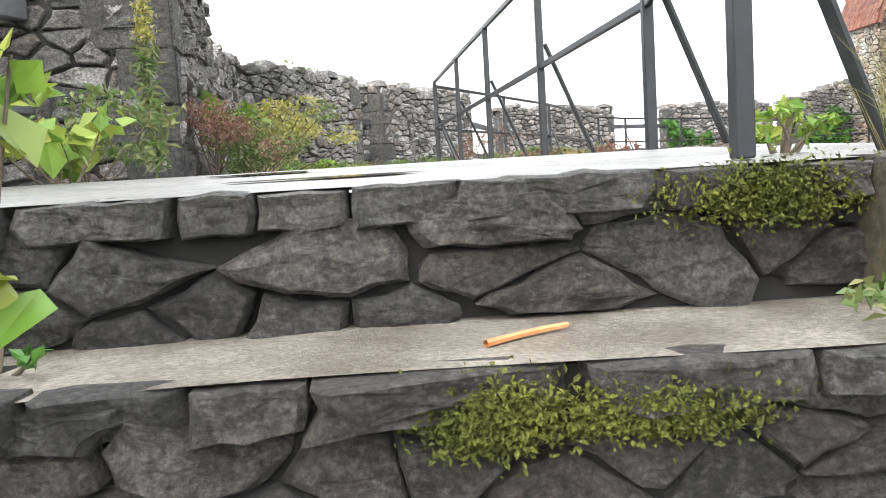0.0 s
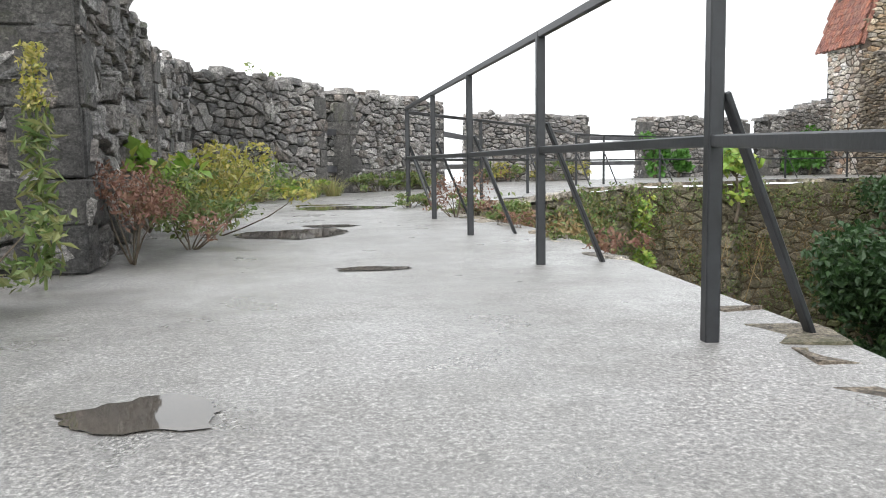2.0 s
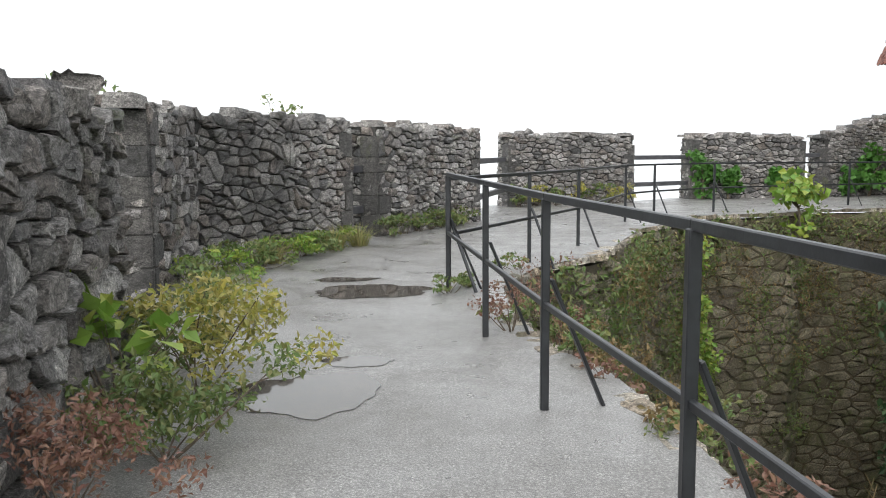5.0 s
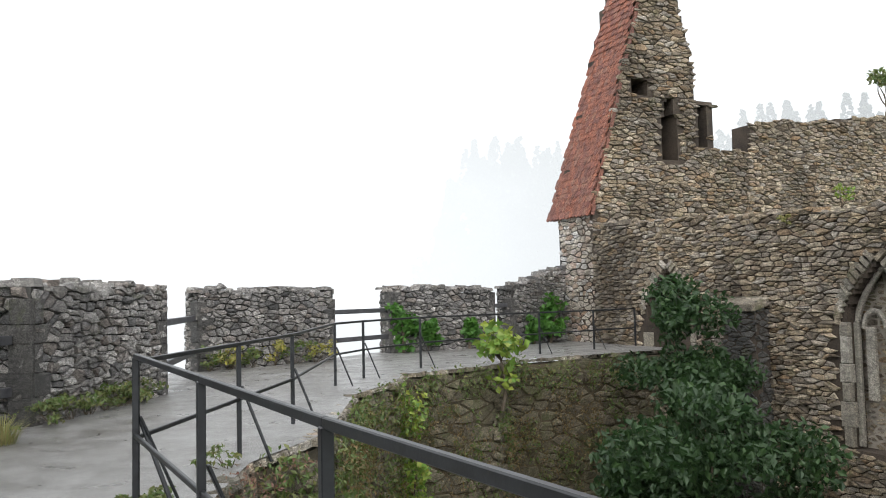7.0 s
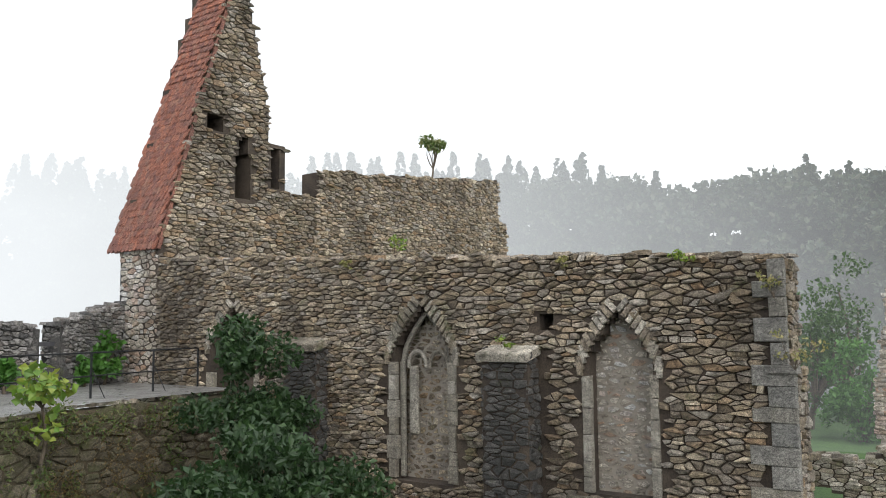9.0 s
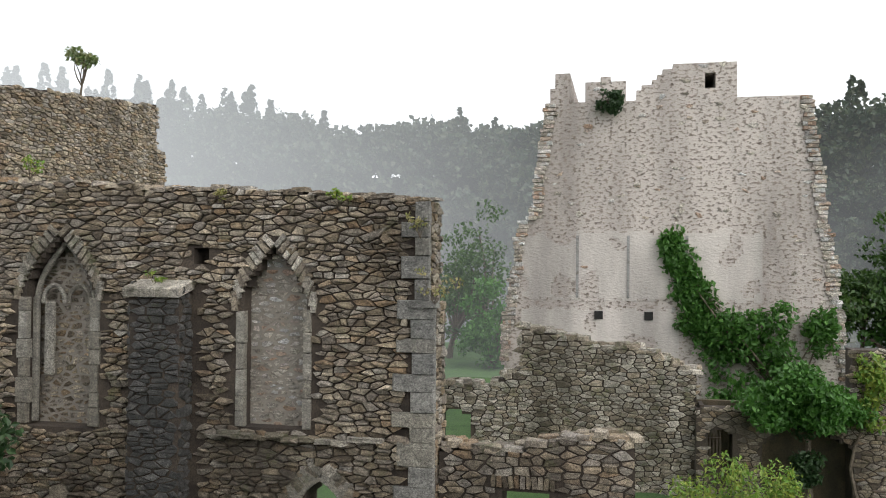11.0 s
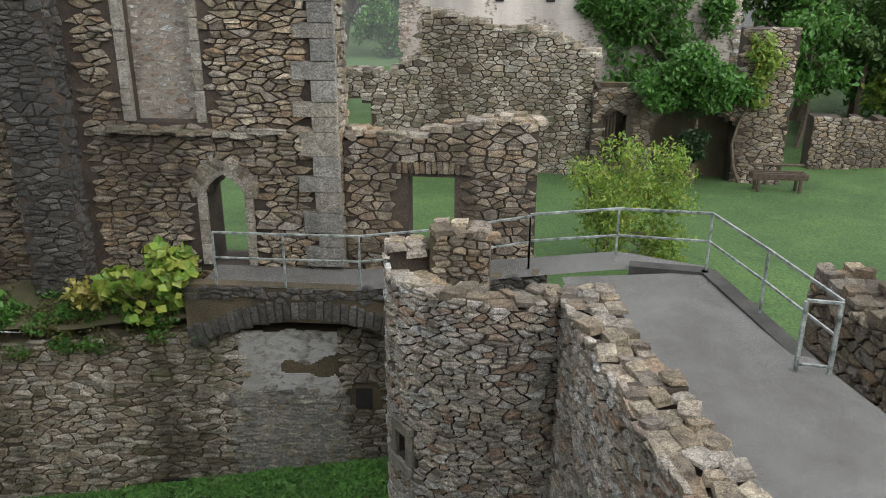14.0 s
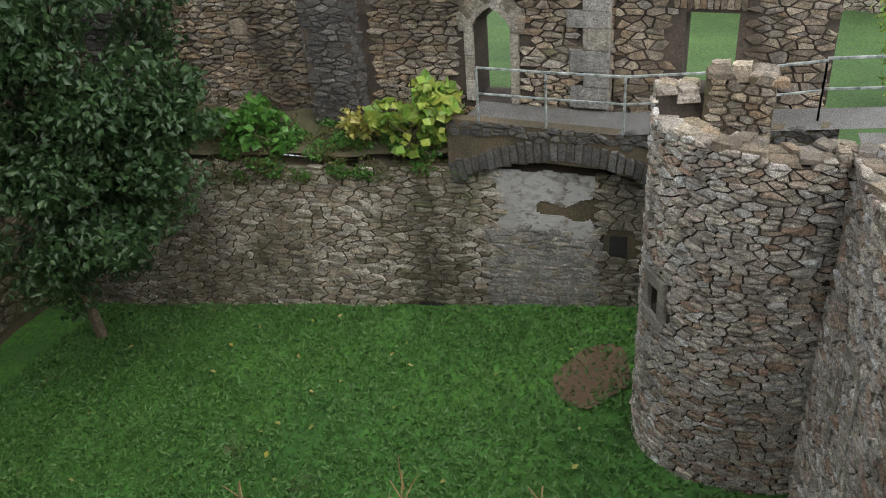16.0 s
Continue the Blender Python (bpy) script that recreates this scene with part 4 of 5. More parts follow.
W1, W2, W3 = pointed(20.25, 0.85, -1.7, 0.9, 2.0), pointed(14.36, 0.76, -1.66, 0.75, 1.9), pointed(9.98, 0.62, -1.5, 0.62, 1.72)
DOOR = pointed(9.06, 0.36, -4.1, -2.75, -2.33)
OPENS = (W1, W2, W3, DOOR)
SMALL = lambda y, z: abs(y - 11.45) < 0.14 and abs(z - 1.55) < 0.14
ch_top = lambda u: 3.42 - 0.8 * min(1, u / 15.5) ** 0.9 + 0.05 * noise.noise((u * 1.4, 9.0, 0)) - (0.0 if u < 15.6 else 0.05)
ch_keep = lambda u, z: not any(o(cy(u), z) for o in OPENS) and not SMALL(cy(u), z) and not (u > 15.75 + 0.25 and z > 0.75 and cy(u) < 7.15)
chapel = core("wall_18", chl, flat(-5.6), lambda u: ch_top(u) - 0.05, 0.85, M_MORTAR_B, keep=ch_keep, cell=0.1, label="tall ruined chapel wall of brown rubble with pointed windows", category="wall")
st = Stones(chapel, M_BROWN, 300)
wide = [pointed(20.25, 0.98, -1.75, 0.9, 2.2), pointed(14.36, 0.9, -1.7, 0.75, 2.1), pointed(9.98, 0.72, -1.52, 0.62, 1.92), pointed(9.06, 0.5, -4.1, -2.7, -2.2)]
rub_keep = lambda u, z: not any(o(cy(u), z) for o in wide) and not SMALL(cy(u), z) and not (cy(u) < 7.42 and -4 < z < 2.3) and not (11.5 < cy(u) < 12.68 and z < 0.95)
rubble(st, chl, flat(-5.3), ch_top, keep=rub_keep, course=(0.06, 0.15), width=(0.12, 0.42), depth=(0.03, 0.09), near=lambda u, z: u > 11 and -3.8 < z < -0.6)
coping(st, chl_top, ch_top, 0.85, (0.2, 0.6), False, 0, (0.03, 0.07))
el = Line([(CX + 0.85, 7.05), (CX, 7.05)], 1)
rubble(st, el, flat(-5.3), flat(0.68), course=(0.1, 0.2), width=(0.2, 0.5))
rubble(st, Line([(CX + 0.85, 7.14), (CX, 7.14)], 1), flat(0.8), flat(2.55), course=(0.08, 0.18), width=(0.15, 0.4))
st.done()

vs = Stones(chapel, M_LOWER, 120, "voussoir", "block")
for yc, half, spring, apex in ((20.25, 0.9, 0.9, 2.08), (14.36, 0.82, 0.75, 1.98), (9.98, 0.67, 0.62, 1.8), (9.06, 0.46, -2.72, -2.24)):
    for s in (-1, 1):
        m = 12
        for i in range(m):
            f = (i + 0.5) / m
            y = yc + s * half * (1 - f ** 1.7)
            z = spring + f * (apex - spring)
            dy, dz = -s * half * 1.7 * f ** 0.7, (apex - spring)
            ang = math.atan2(dz, -dy)
            vs.add((CX, y + s * 0.09 * math.sin(ang), z + 0.09 * abs(math.cos(ang)) + 0.02), (0, -1, 0), (-1, 0, 0), (0, 0, 1), 0.1, rng.uniform(0.05, 0.09), 0.26, (math.pi / 2 - ang) if True else 0, True)
vs.done("voussoirs")

qs = Stones(chapel, M_QUOIN, 60, "quoin", "block")
z, i = -4.0, 0
while z < 2.3:
    h = rng.uniform(0.24, 0.42)
    w = (0.72, 0.42)[i % 2] * rng.uniform(0.9, 1.1) if z < 0.7 else (0.5, 0.26)[i % 2]
    ye = 7.02 if z < 0.7 else 7.12
    qs.add((CX, ye + w / 2, z + h / 2), (0, -1, 0), (-1, 0, 0), (0, 0, 1), w, 0.1, h * 0.98, 0, True)
    z += h
    i += 1
qs.add((CX, 7.22, 0.76), (0, -1, 0), (-1, 0, 0), (0, 0, 1), 0.5, 0.16, 0.12, 0, True)
qs.done("quoins")

# worn pale window frames
js = Stones(chapel, M_JAMB, 90, "jamb_stone", "block")
for yc, half, sill, spring in ((14.36, 0.76, -1.66, 0.75), (9.98, 0.62, -1.5, 0.62), (20.25, 0.85, -1.7, 0.5)):
    for s in (-1, 1):
        z = sill
        while z < spring - 0.15:
            h = rng.uniform(0.25, 0.6)
            h = min(h, spring - z)
            js.add((CX + 0.05, yc + s * (half + 0.02), z + h / 2), (0, -1, 0), (-1, 0, 0), (0, 0, 1), rng.uniform(0.16, 0.3) if half > 0.7 else rng.uniform(0.13, 0.18), 0.085, h * 0.98, 0, True)
            z += h
for s in (-1, 1):
    z = -4.05
    while z < -2.75:
        h = rng.uniform(0.3, 0.5)
        js.add((CX, 9.06 + s * 0.42, z + h / 2), (0, -1, 0), (-1, 0, 0), (0, 0, 1), 0.15, 0.07, h * 0.98, 0, True)
        z += h
    for i in range(4):
        f = (i + 0.5) / 4
        y, z = 9.06 + s * 0.42 * (1 - f ** 1.7), -2.7 + f * 0.42
        js.add((CX, y, z), (0, -1, 0), (-1, 0, 0), (0, 0, 1), 0.15, 0.07, 0.17, s * -(0.2 + f * 0.9), True)
js.done("jambs")


def infill(name, yc, half, sill, apex, dx, label, material=None):
    ln = Line([(CX + dx, yc + half + 0.15), (CX + dx, yc - half - 0.15)], -1)
    b = core(name, ln, flat(sill - 0.1), flat(apex + 0.1), 0.3, M_FILL, cell=0.2, label=label, category="wall")
    s = Stones(b, material or M_BROWN, 0)
    rubble(s, ln, flat(sill), flat(apex), course=(0.08, 0.16), width=(0.12, 0.34), depth=(0.006, 0.02), gap=0.03)
    s.done()


infill("wall_19", 14.36, 0.76, -1.66, 1.9, 0.42, "rubble blocking of a pointed chapel window")
infill("wall_20", 9.98, 0.62, -1.5, 1.72, 0.3, "pale mortared blocking of a pointed chapel window", M_TOWER)


def tracery(yc, half, sill, spring, apex):
    """Remains of stone tracery in a pointed window."""
    ob = tagged(new("window_tracery"), "broken pale stone tracery in the pointed chapel window", "tracery")
    for s, top in ((-1, 0.7), (1, 0.55)):
        pts = [(CX + 0.2, yc + s * half * (1 - f ** 1.7) * 0.82, spring + f * (apex - spring) * 0.92) for f in np.linspace(0, 1, 9)]
        part("arch_rib", tube(pts, 0.06), M_JAMB, ob)
        pts = [(CX + 0.22, yc + 0.28 * s + 0.24 * math.cos(a), spring - 0.15 + 0.38 * math.sin(a) ** 0.9) for a in np.linspace(0.05, math.pi - 0.05, 9)]
        part("small_arch", tube(pts, 0.045), M_JAMB, ob)
    part("mullion", one_bar((CX + 0.22, yc + 0.36, sill + 0.9), (CX + 0.22, yc + 0.36, spring - 0.1), 0.1, 0.2, 0.02), M_JAMB, ob)
    part("side_shaft", one_bar((CX + 0.2, yc + half * 0.85, sill), (CX + 0.2, yc + half * 0.85, spring), 0.1, 0.12, 0.02), M_JAMB, ob)
    part("side_shaft", one_bar((CX + 0.2, yc - half * 0.85, sill), (CX + 0.2, yc - half * 0.85, spring), 0.1, 0.12, 0.02), M_JAMB, ob)


tracery(14.36, 0.76, -1.66, 0.75, 1.9)


def buttress(name, y0, y1, top, zb, out, label):
    ln = Line([(CX - out, y1), (CX - out, y0)], -1)
    b = core(name, ln, flat(zb), flat(top - 0.05), out + 0.05, M_MORTAR_B, cell=0.15, label=label, category="buttress")
    s = Stones(b, M_SLATE, 200)
    rubble(s, ln, flat(zb), flat(top), course=(0.06, 0.13), width=(0.16, 0.5), depth=(0.02, 0.05), near=lambda u, z: True)
    for a, c in (((CX - out, y0), (CX, y0)), ((CX, y1), (CX - out, y1))):
        rubble(s, Line([a, c], -1), flat(zb), flat(top), course=(0.08, 0.18), width=(0.14, 0.35), depth=(0.02, 0.05))
    s.done()
    cap = Stones(b, M_LOWER, 1, "cap_slab", "block")
    cap.add((CX - out * 0.5 - 0.02, (y0 + y1) / 2, top), (0, -1, 0), (-0.25, 0, 0.95), (-0.95, 0, -0.25), (y1 - y0) * 1.12, 0.12, out * 1.5, 0, True)


buttress("wall_21", 11.6, 12.6, 0.95, -5.6, 0.42, "dark slate-stone buttress with a slab on top")
buttress("wall_22", 17.0, 17.95, 1.1, -5.6, 0.42, "dark slate-stone buttress half hidden by the tree")
led = Line([(CX - 0.12, 11.2), (CX - 0.12, 7.85)], -1)
st = Stones(chapel, M_LOWER, 20, "ledge_stone")
for u in np.arange(0, 3.2, 0.3):
    st.add((CX - 0.02, 11.1 - u, -1.64 + rng.uniform(-0.04, 0.04)), (0, -1, 0), (-1, 0, 0), (0, 0, 1), rng.uniform(0.28, 0.42), rng.uniform(0.1, 0.2), 0.09, 0, True)

# low broken wall that runs on from the chapel corner
lo = Line([(14.35, 7.0), (14.35, 3.7)], -1)
lo_top = lambda u: -1.72 + 0.1 * noise.noise((u * 2, 4, 0)) + (0.28 if u > 2.0 else 0) + (0.12 if 1.6 < u < 2.0 else 0)
lo_open = lambda u, z: not (1.05 < u < 1.93 and -3.7 < z < -2.36)
lob = core("wall_23", lo, flat(-5.6), lambda u: lo_top(u) - 0.05, 0.6, M_MORTAR_B, keep=lo_open, cell=0.1, label="low ruined wall with a square window opening", category="wall")
st = Stones(lob, M_BROWN, 200)
rubble(st, lo, flat(-5.2), lo_top, keep=lambda u, z: not (0.98 < u < 2.0 and -3.75 < z < -2.2), course=(0.08, 0.18), width=(0.14, 0.42), near=lambda u, z: True)
coping(st, lo, lo_top, 0.6, (0.15, 0.45))
for u in np.arange(0.95, 2.05, 0.1):
    st.add((14.35, 7.0 - u, -2.24), (0, -1, 0), (-1, 0, 0), (0, 0, 1), 0.09, 0.05, 0.22, rng.normal(0, 0.08))
st.done()

# ---- chapel gable with its strip of tiled roof ----
gl = Line([(14.1, 23.4), (34.0, 23.4)], -1)


def gable_top(u):
    x = 14.1 + u
    if x < 16.85:
        return 3.85 + (x - 14.1) * 3.4
    if x < 18.05:
        return 13.2 - (x - 16.85) * 4.05 if x < 18.05 else 0
    if x < 18.75:
        return 7.3
    if x < 20.3:
        return 5.85
    if x < 31.9:
        return 6.75 + (x - 20.3) * 0.11 + 0.1 * noise.noise((x * 0.8, 2, 2))
    return 6.2 if x < 32.6 else 3.0


g_open = lambda u, z: not (abs(u - 1.85) < 0.28 and abs(z - 7.6) < 0.22) and not (abs(u - 2.95) < 0.3 - max(0, z - 6.6) * 0.25 and 5.4 < z < 7.4) and not (abs(u - 4.25) < 0.16 and 5.9 < z < 7.2)
gable = core("wall_24", gl, flat(-2), lambda u: gable_top(u), 0.8, M_MORTAR_B, keep=g_open, cell=0.12, label="steep pointed stone gable of the ruined chapel", category="wall")
st = Stones(gable, M_BROWN, 0)
rubble(st, gl, flat(1.5), gable_top, keep=g_open, course=(0.08, 0.17), width=(0.15, 0.45), depth=(0.03, 0.09))
st.done()
gb = core("wall_25", Line([(14.12, 25.2), (14.12, 23.4)], -1), flat(-1), flat(3.9), 2.0, M_MORTAR, cell=0.2, label="pale rubble flank of the chapel gable", category="wall")
st = Stones(gb, M_TOWER, 150)
rubble(st, Line([(14.12, 25.2), (14.12, 23.4)], -1), flat(-0.6), flat(3.9), course=(0.1, 0.2), width=(0.15, 0.4), near=lambda u, z: True)
st.done()
core("wall_26", Line([(18.7, 25.2), (14.12, 25.2)], -1), flat(-1), lambda u: max(3.9, min(3.85 + (4.6 - u) * 3.4, 12.5)) if u > 1.8 else 7, 0.3, M_MORTAR_B, cell=0.25, label="rear face of the chapel gable", category="wall")
# rear nave wall stub
lowb = Line([(22, 19.6), (22, 17.2)], -1)

roof = tagged(new("tiled_roof"), "steep strip of weathered red plain tiles on the gable", "roof")
slope = np.array((1, 0, 3.4)) / math.hypot(1, 3.4)
outn = np.array((-3.4, 0, 1)) / math.hypot(1, 3.4)
bm = bmesh.new()
a0, a1 = np.array((14.02, 0, 3.72)), np.array((16.9, 0, 13.4))
for y0, y1 in ((23.36, 25.5),):
    vs_ = [bm.verts.new((p[0] - outn[0] * d, y - (0.9 if p is a1 and y == y1 else 0), p[2] - outn[2] * d)) for p in (a0, a1) for y in (y0, y1) for d in (0, 0.12)]
    for f in ((0, 2, 6, 4), (1, 5, 7, 3), (0, 4, 5, 1), (2, 3, 7, 6), (0, 1, 3, 2), (4, 6, 7, 5)):
        bm.faces.new([vs_[i] for i in f])
part("roof_deck", bm, M_TILE, roof)
tile_v = np.array([(-0.5, 0, 0), (0.5, 0, 0), (0.5, 0, -0.78), (0.28, 0, -0.96), (0, 0, -1.02), (-0.28, 0, -0.96), (-0.5, 0, -0.78)])
tv = np.concatenate([tile_v + (0, 1, 0), tile_v])
tf = [tuple(range(7))[::-1], *[(i, (i + 1) % 7, 7 + (i + 1) % 7, 7 + i) for i in range(7)]]
tile_me = mesh_of("roof_tile", tv, tf, M_TILE)
jv, jf, nn_, left = [], [], 0, 290
row, s = 0, 0.02
while s < 9.9:
    y = 23.33 + (0.09 if row % 2 else 0)
    while y < 25.5 - 0.09 * s:
        pos = a0 + slope * (s + 0.26) + outn * (0.015 + rng.uniform(0, 0.012))
        m = Matrix.Identity(4)
        out2 = outn * 0.034
        d2 = slope * (0.33 + rng.uniform(-0.015, 0.015)) - outn * 0.045
        for i in range(3):
            m[i][0], m[i][1], m[i][2] = (0.0, -0.172, 0.0)[i], out2[i], d2[i]
        m.translation = (pos[0], y + 0.09 + rng.uniform(-0.008, 0.008), pos[2])
        if left > 0:
            left -= 1
            ob = new("roof_tile", tile_me)
            ob.parent, ob.matrix_basis = roof, m
        else:
            mm = np.array(m)
            jv.append(tv @ mm[:3, :3].T + mm[:3, 3])
            jf.extend([tuple(i + nn_ for i in f) for f in tf])
            nn_ += len(tv)
        y += 0.178
    s += 0.21
    row += 1
ob = put("upper_tiles", mesh_of("upper_tiles", np.concatenate(jv), jf, M_TILE), roof)
ob["kind"] = "stuff"

# ---- the keep, the inner wall and gate beyond the lawn ----
KX = 34.0
kl = Line([(KX, 8.7), (KX, -4.6)], -1)


def ky(u):
    return 8.7 - u


def keep_shape(u, z):
    y = ky(u)
    e = 0.18 * noise.noise((z * 1.1, 3, y > 2))
    left = 8.5 - 0.155 * (z + 2) + e + (0.35 if z < 3.2 else 0)
    right = -3.9 + 0.13 * (z - 1) + e
    return right < y < left


def keep_top(u):
    y = ky(u)
    z = 8.0 + 0.06 * noise.noise((y * 2, 1, 1))
    if 6.15 < y < 6.95:
        z += 1.15
    elif 3.9 < y < 5.4:
        z += 1.0 - 0.35 * abs(y - 4.7)
    elif -0.4 < y < 3.4:
        z += 1.35 - (0.0 if y < 2 else (y - 2) * 0.7)
    return z


kk = lambda u, z: keep_shape(u, z) and not (0.35 < ky(u) < 0.85 and 8.3 < z < 9.0)
keep_ob = core("wall_27", kl, flat(-6), keep_top, 7.0, M_KEEP, keep=kk, cell=0.2, label="massive ruined keep wall with worn pinkish render", category="wall")
st = Stones(keep_ob, M_TOWER, 0)
rubble(st, kl, flat(-5), keep_top, keep=lambda u, z: kk(u, z) and not (-2.3 < ky(u) < 8.2 and -2.6 < z < 2.9 and noise.noise((ky(u) * 0.8, z * 0.8, 4)) < 0.33) and rng.random() < 0.62, course=(0.12, 0.2), width=(0.16, 0.42), depth=(0.015, 0.045))
for y0 in (8.2, -3.6):
    for z in np.arange(-4, 8, 0.17):
        for u in np.arange(0, 13.3, 0.1):
            if kk(u, z) and (not kk(u - 0.25, z) or not kk(u + 0.25, z)):
                st.add((KX, ky(u), z), (0, -1, 0), (-1, 0, 0), (0, 0, 1), rng.uniform(0.2, 0.45), 0.12, 0.16, 0)
    break
st.done()
ps = tagged(new("plaster_field"), "broad field of pale lime plaster surviving on the keep", "plaster")
core("plaster", Line([(KX - 0.02, 8.0), (KX - 0.02, -1.3)], -1), lambda u: -3.0, lambda u: 2.75 + 0.25 * noise.noise((u * 1.2, 1, 7)), 0.02, M_PLASTER, keep=lambda u, z: noise.noise((u * 0.9, z * 0.9, 11)) < 0.3 and not (abs(z + 0.15) < 0.2 + 0.08 * noise.noise((u * 3, 0, 0))) and not (u > 6.2 and z < -0.2 + 1.5 * noise.noise((u, 2, 0))), cell=0.1, kind="", parent=ps)
# Grooves are drawn as thin raised strips of greyer plaster.
gr = bmesh.new()
for y in (5.75, 3.75, 1.5):
    bar(gr, (KX - 0.03, y, 0.1), (KX - 0.03, y, 2.6), 0.02, 0.11, 0)
part("groove_strip", gr, M_GREYPL, ps, "raised grey strip marking a vertical groove in the plaster")
# Beam holes are black blocks on the plaster, their shade put into the colour.
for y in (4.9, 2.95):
    ob = tagged(new("beam_hole"), "black block painting the shade of a beam hole in the keep plaster", "opening")
    part("cavity", one_bar((KX - 0.03, y, -0.75), (KX - 0.03, y, -0.42), 0.06, 0.34, 0), M_SHADE_BLACK, ob)

il = Line([(27.0, 11.5), (27.0, 1.7)], -1)


def inner_top(u):
    y = 11.5 - u
    if y > 7.2:
        return -2.55 + 0.1 * noise.noise((u * 1.4, 6, 0)) + max(0, 8.2 - y) * 0.6
    if y > 4.3:
        return -0.55 - (7.2 - y) * 0.22 + 0.12 * noise.noise((u * 2, 6, 0))
    return -1.15 - max(0, 3.4 - y) * 0.45 + 0.16 * noise.noise((u * 2.4, 6, 0))


i_open = lambda u, z: not (abs(11.5 - u - 9.35) < 0.55 and z < -3.3 - 1.1 * (11.5 - u - 9.35) ** 2)
inner = core("wall_28", il, flat(-6.2), lambda u: inner_top(u) - 0.05, 1.0, M_MORTAR_B, keep=i_open, cell=0.15, label="crumbling inner wall with a broken stepped top", category="wall")
st = Stones(inner, M_LOWER, 0)
rubble(st, il, flat(-6), inner_top, keep=i_open, course=(0.1, 0.2), width=(0.16, 0.5), depth=(0.02, 0.06))
coping(st, il, inner_top, 1.0, (0.2, 0.5), False, 0, (0.05, 0.15))
st.done()
gt = Line([(26.6, 1.75), (26.6, -4.2)], -1)


def gate_y(u):
    return 1.75 - u


def gate_top(u):
    y = gate_y(u)
    if y > 1.7 - 0.0:
        return -1.9
    if y > -0.2:
        return -2.85 + 0.06 * noise.noise((u * 3, 1, 0))
    if y > -2.6:
        return -2.75 + 0.1 * noise.noise((u * 2, 1, 0))
    return -1.0


g2 = lambda u, z: not (0.62 < gate_y(u) < 1.35 and z < -3.55 - 0.9 * (gate_y(u) - 1.0) ** 2 and z > -5.2) and not (-2.6 < gate_y(u) < -0.2 and z < -3.4 - 0.35 * (gate_y(u) + 1.4) ** 2)
gate = core("wall_29", gt, flat(-6.4), lambda u: gate_top(u) - 0.04, 0.8, M_MORTAR_B, keep=g2, cell=0.12, label="gate wall with a barred doorway and an arched recess", category="wall")
st = Stones(gate, M_BROWN, 0)
rubble(st, gt, flat(-6.2), gate_top, keep=g2, course=(0.09, 0.18), width=(0.15, 0.42), depth=(0.02, 0.06))
st.done()
core("wall_30", Line([(27.6, 1.8), (27.6, -4.2)], -1), flat(-6.4), flat(-2.9), 0.2, M_MORTAR_M, cell=0.3, label="dim back wall of the gate recess", category="wall")
door = tagged(new("lattice_gate"), "old dark wooden slatted gate in the doorway", "gate")
for y in np.arange(1.02, 1.36, 0.1):
    part("slat", one_bar((26.75, y, -5.2), (26.75, y, -3.62), 0.03, 0.055, 0.004), M_WOOD, door)
for z in (-5.0, -4.4, -3.8):
    part("rail", one_bar((26.72, 1.0, z), (26.72, 1.36, z), 0.03, 0.06, 0.004), M_WOOD, door)
stub = Line([(29.3, -5.9), (29.3, -10.5)], -1)
sb = core("wall_31", stub, flat(-6.2), lambda u: -4.1 - 0.05 * u + 0.15 * noise.noise((u * 1.5, 3, 0)), 0.7, M_MORTAR_B, cell=0.15, label="low ruined garden wall at the edge of the lawn", category="wall")
st = Stones(sb, M_BROWN, 0)
rubble(st, stub, flat(-6), lambda u: -4.1 - 0.05 * u, course=(0.1, 0.2), width=(0.16, 0.45))
st.done()


def bench():
    ob = tagged(new("garden_bench"), "low dark wooden picnic bench on the lawn beside the gate", "bench")
    x, y, z = 25.2, -3.7, lawn_z(25.2, -3.7) - 0.05
    for dx in (-0.2, 0, 0.2):
        part("plank", one_bar((x + dx, y - 0.8, z + 0.55), (x + dx, y + 0.8, z + 0.55), 0.18, 0.05, 0.008), M_WOOD, ob)
    for dy in (-0.6, 0.6):
        for dx in (-0.2, 0.2):
            part("leg", one_bar((x + dx, y + dy, z), (x + dx, y + dy, z + 0.53), 0.08, 0.08, 0.008), M_WOOD, ob)
    part("backrest", one_bar((x + 0.32, y - 0.8, z + 0.8), (x + 0.32, y + 0.8, z + 0.8), 0.04, 0.16, 0.008), M_WOOD, ob)


bench()

# ---- puddles ----


def puddle(x, y, rx, ry, seed):
    bm = bmesh.new()
    vs_ = []
    for i in range(44):
        a = 2 * math.pi * i / 44
        r = 1 + 0.42 * noise.noise((math.cos(a) * 1.6 + seed, math.sin(a) * 1.6, seed)) + 0.14 * noise.noise((math.cos(a) * 6, math.sin(a) * 6, seed))
        vs_.append(bm.verts.new((x + rx * r * math.cos(a), y + ry * r * math.sin(a), terrace_z(x, y + ry * r * math.sin(a)) + 0.004)))
    bm.faces.new(vs_)
    ob = tagged(new("puddle"), "shallow rain puddle on the asphalt", "puddle", "rain puddles on the terrace")
    part("water", bm, M_WATER, ob)


for i, args in enumerate([(-0.12, 2.5, 0.17, 0.1), (0.15, 1.82, 0.26, 0.06), (0.33, 4.55, 0.2, 0.07), (-0.2, 6.5, 0.36, 0.4), (0.0, 7.15, 0.2, 0.14), (-0.05, 9.6, 0.48, 0.34), (-0.3, 10.3, 0.3, 0.14)]):
    puddle(*args, i * 3.7)

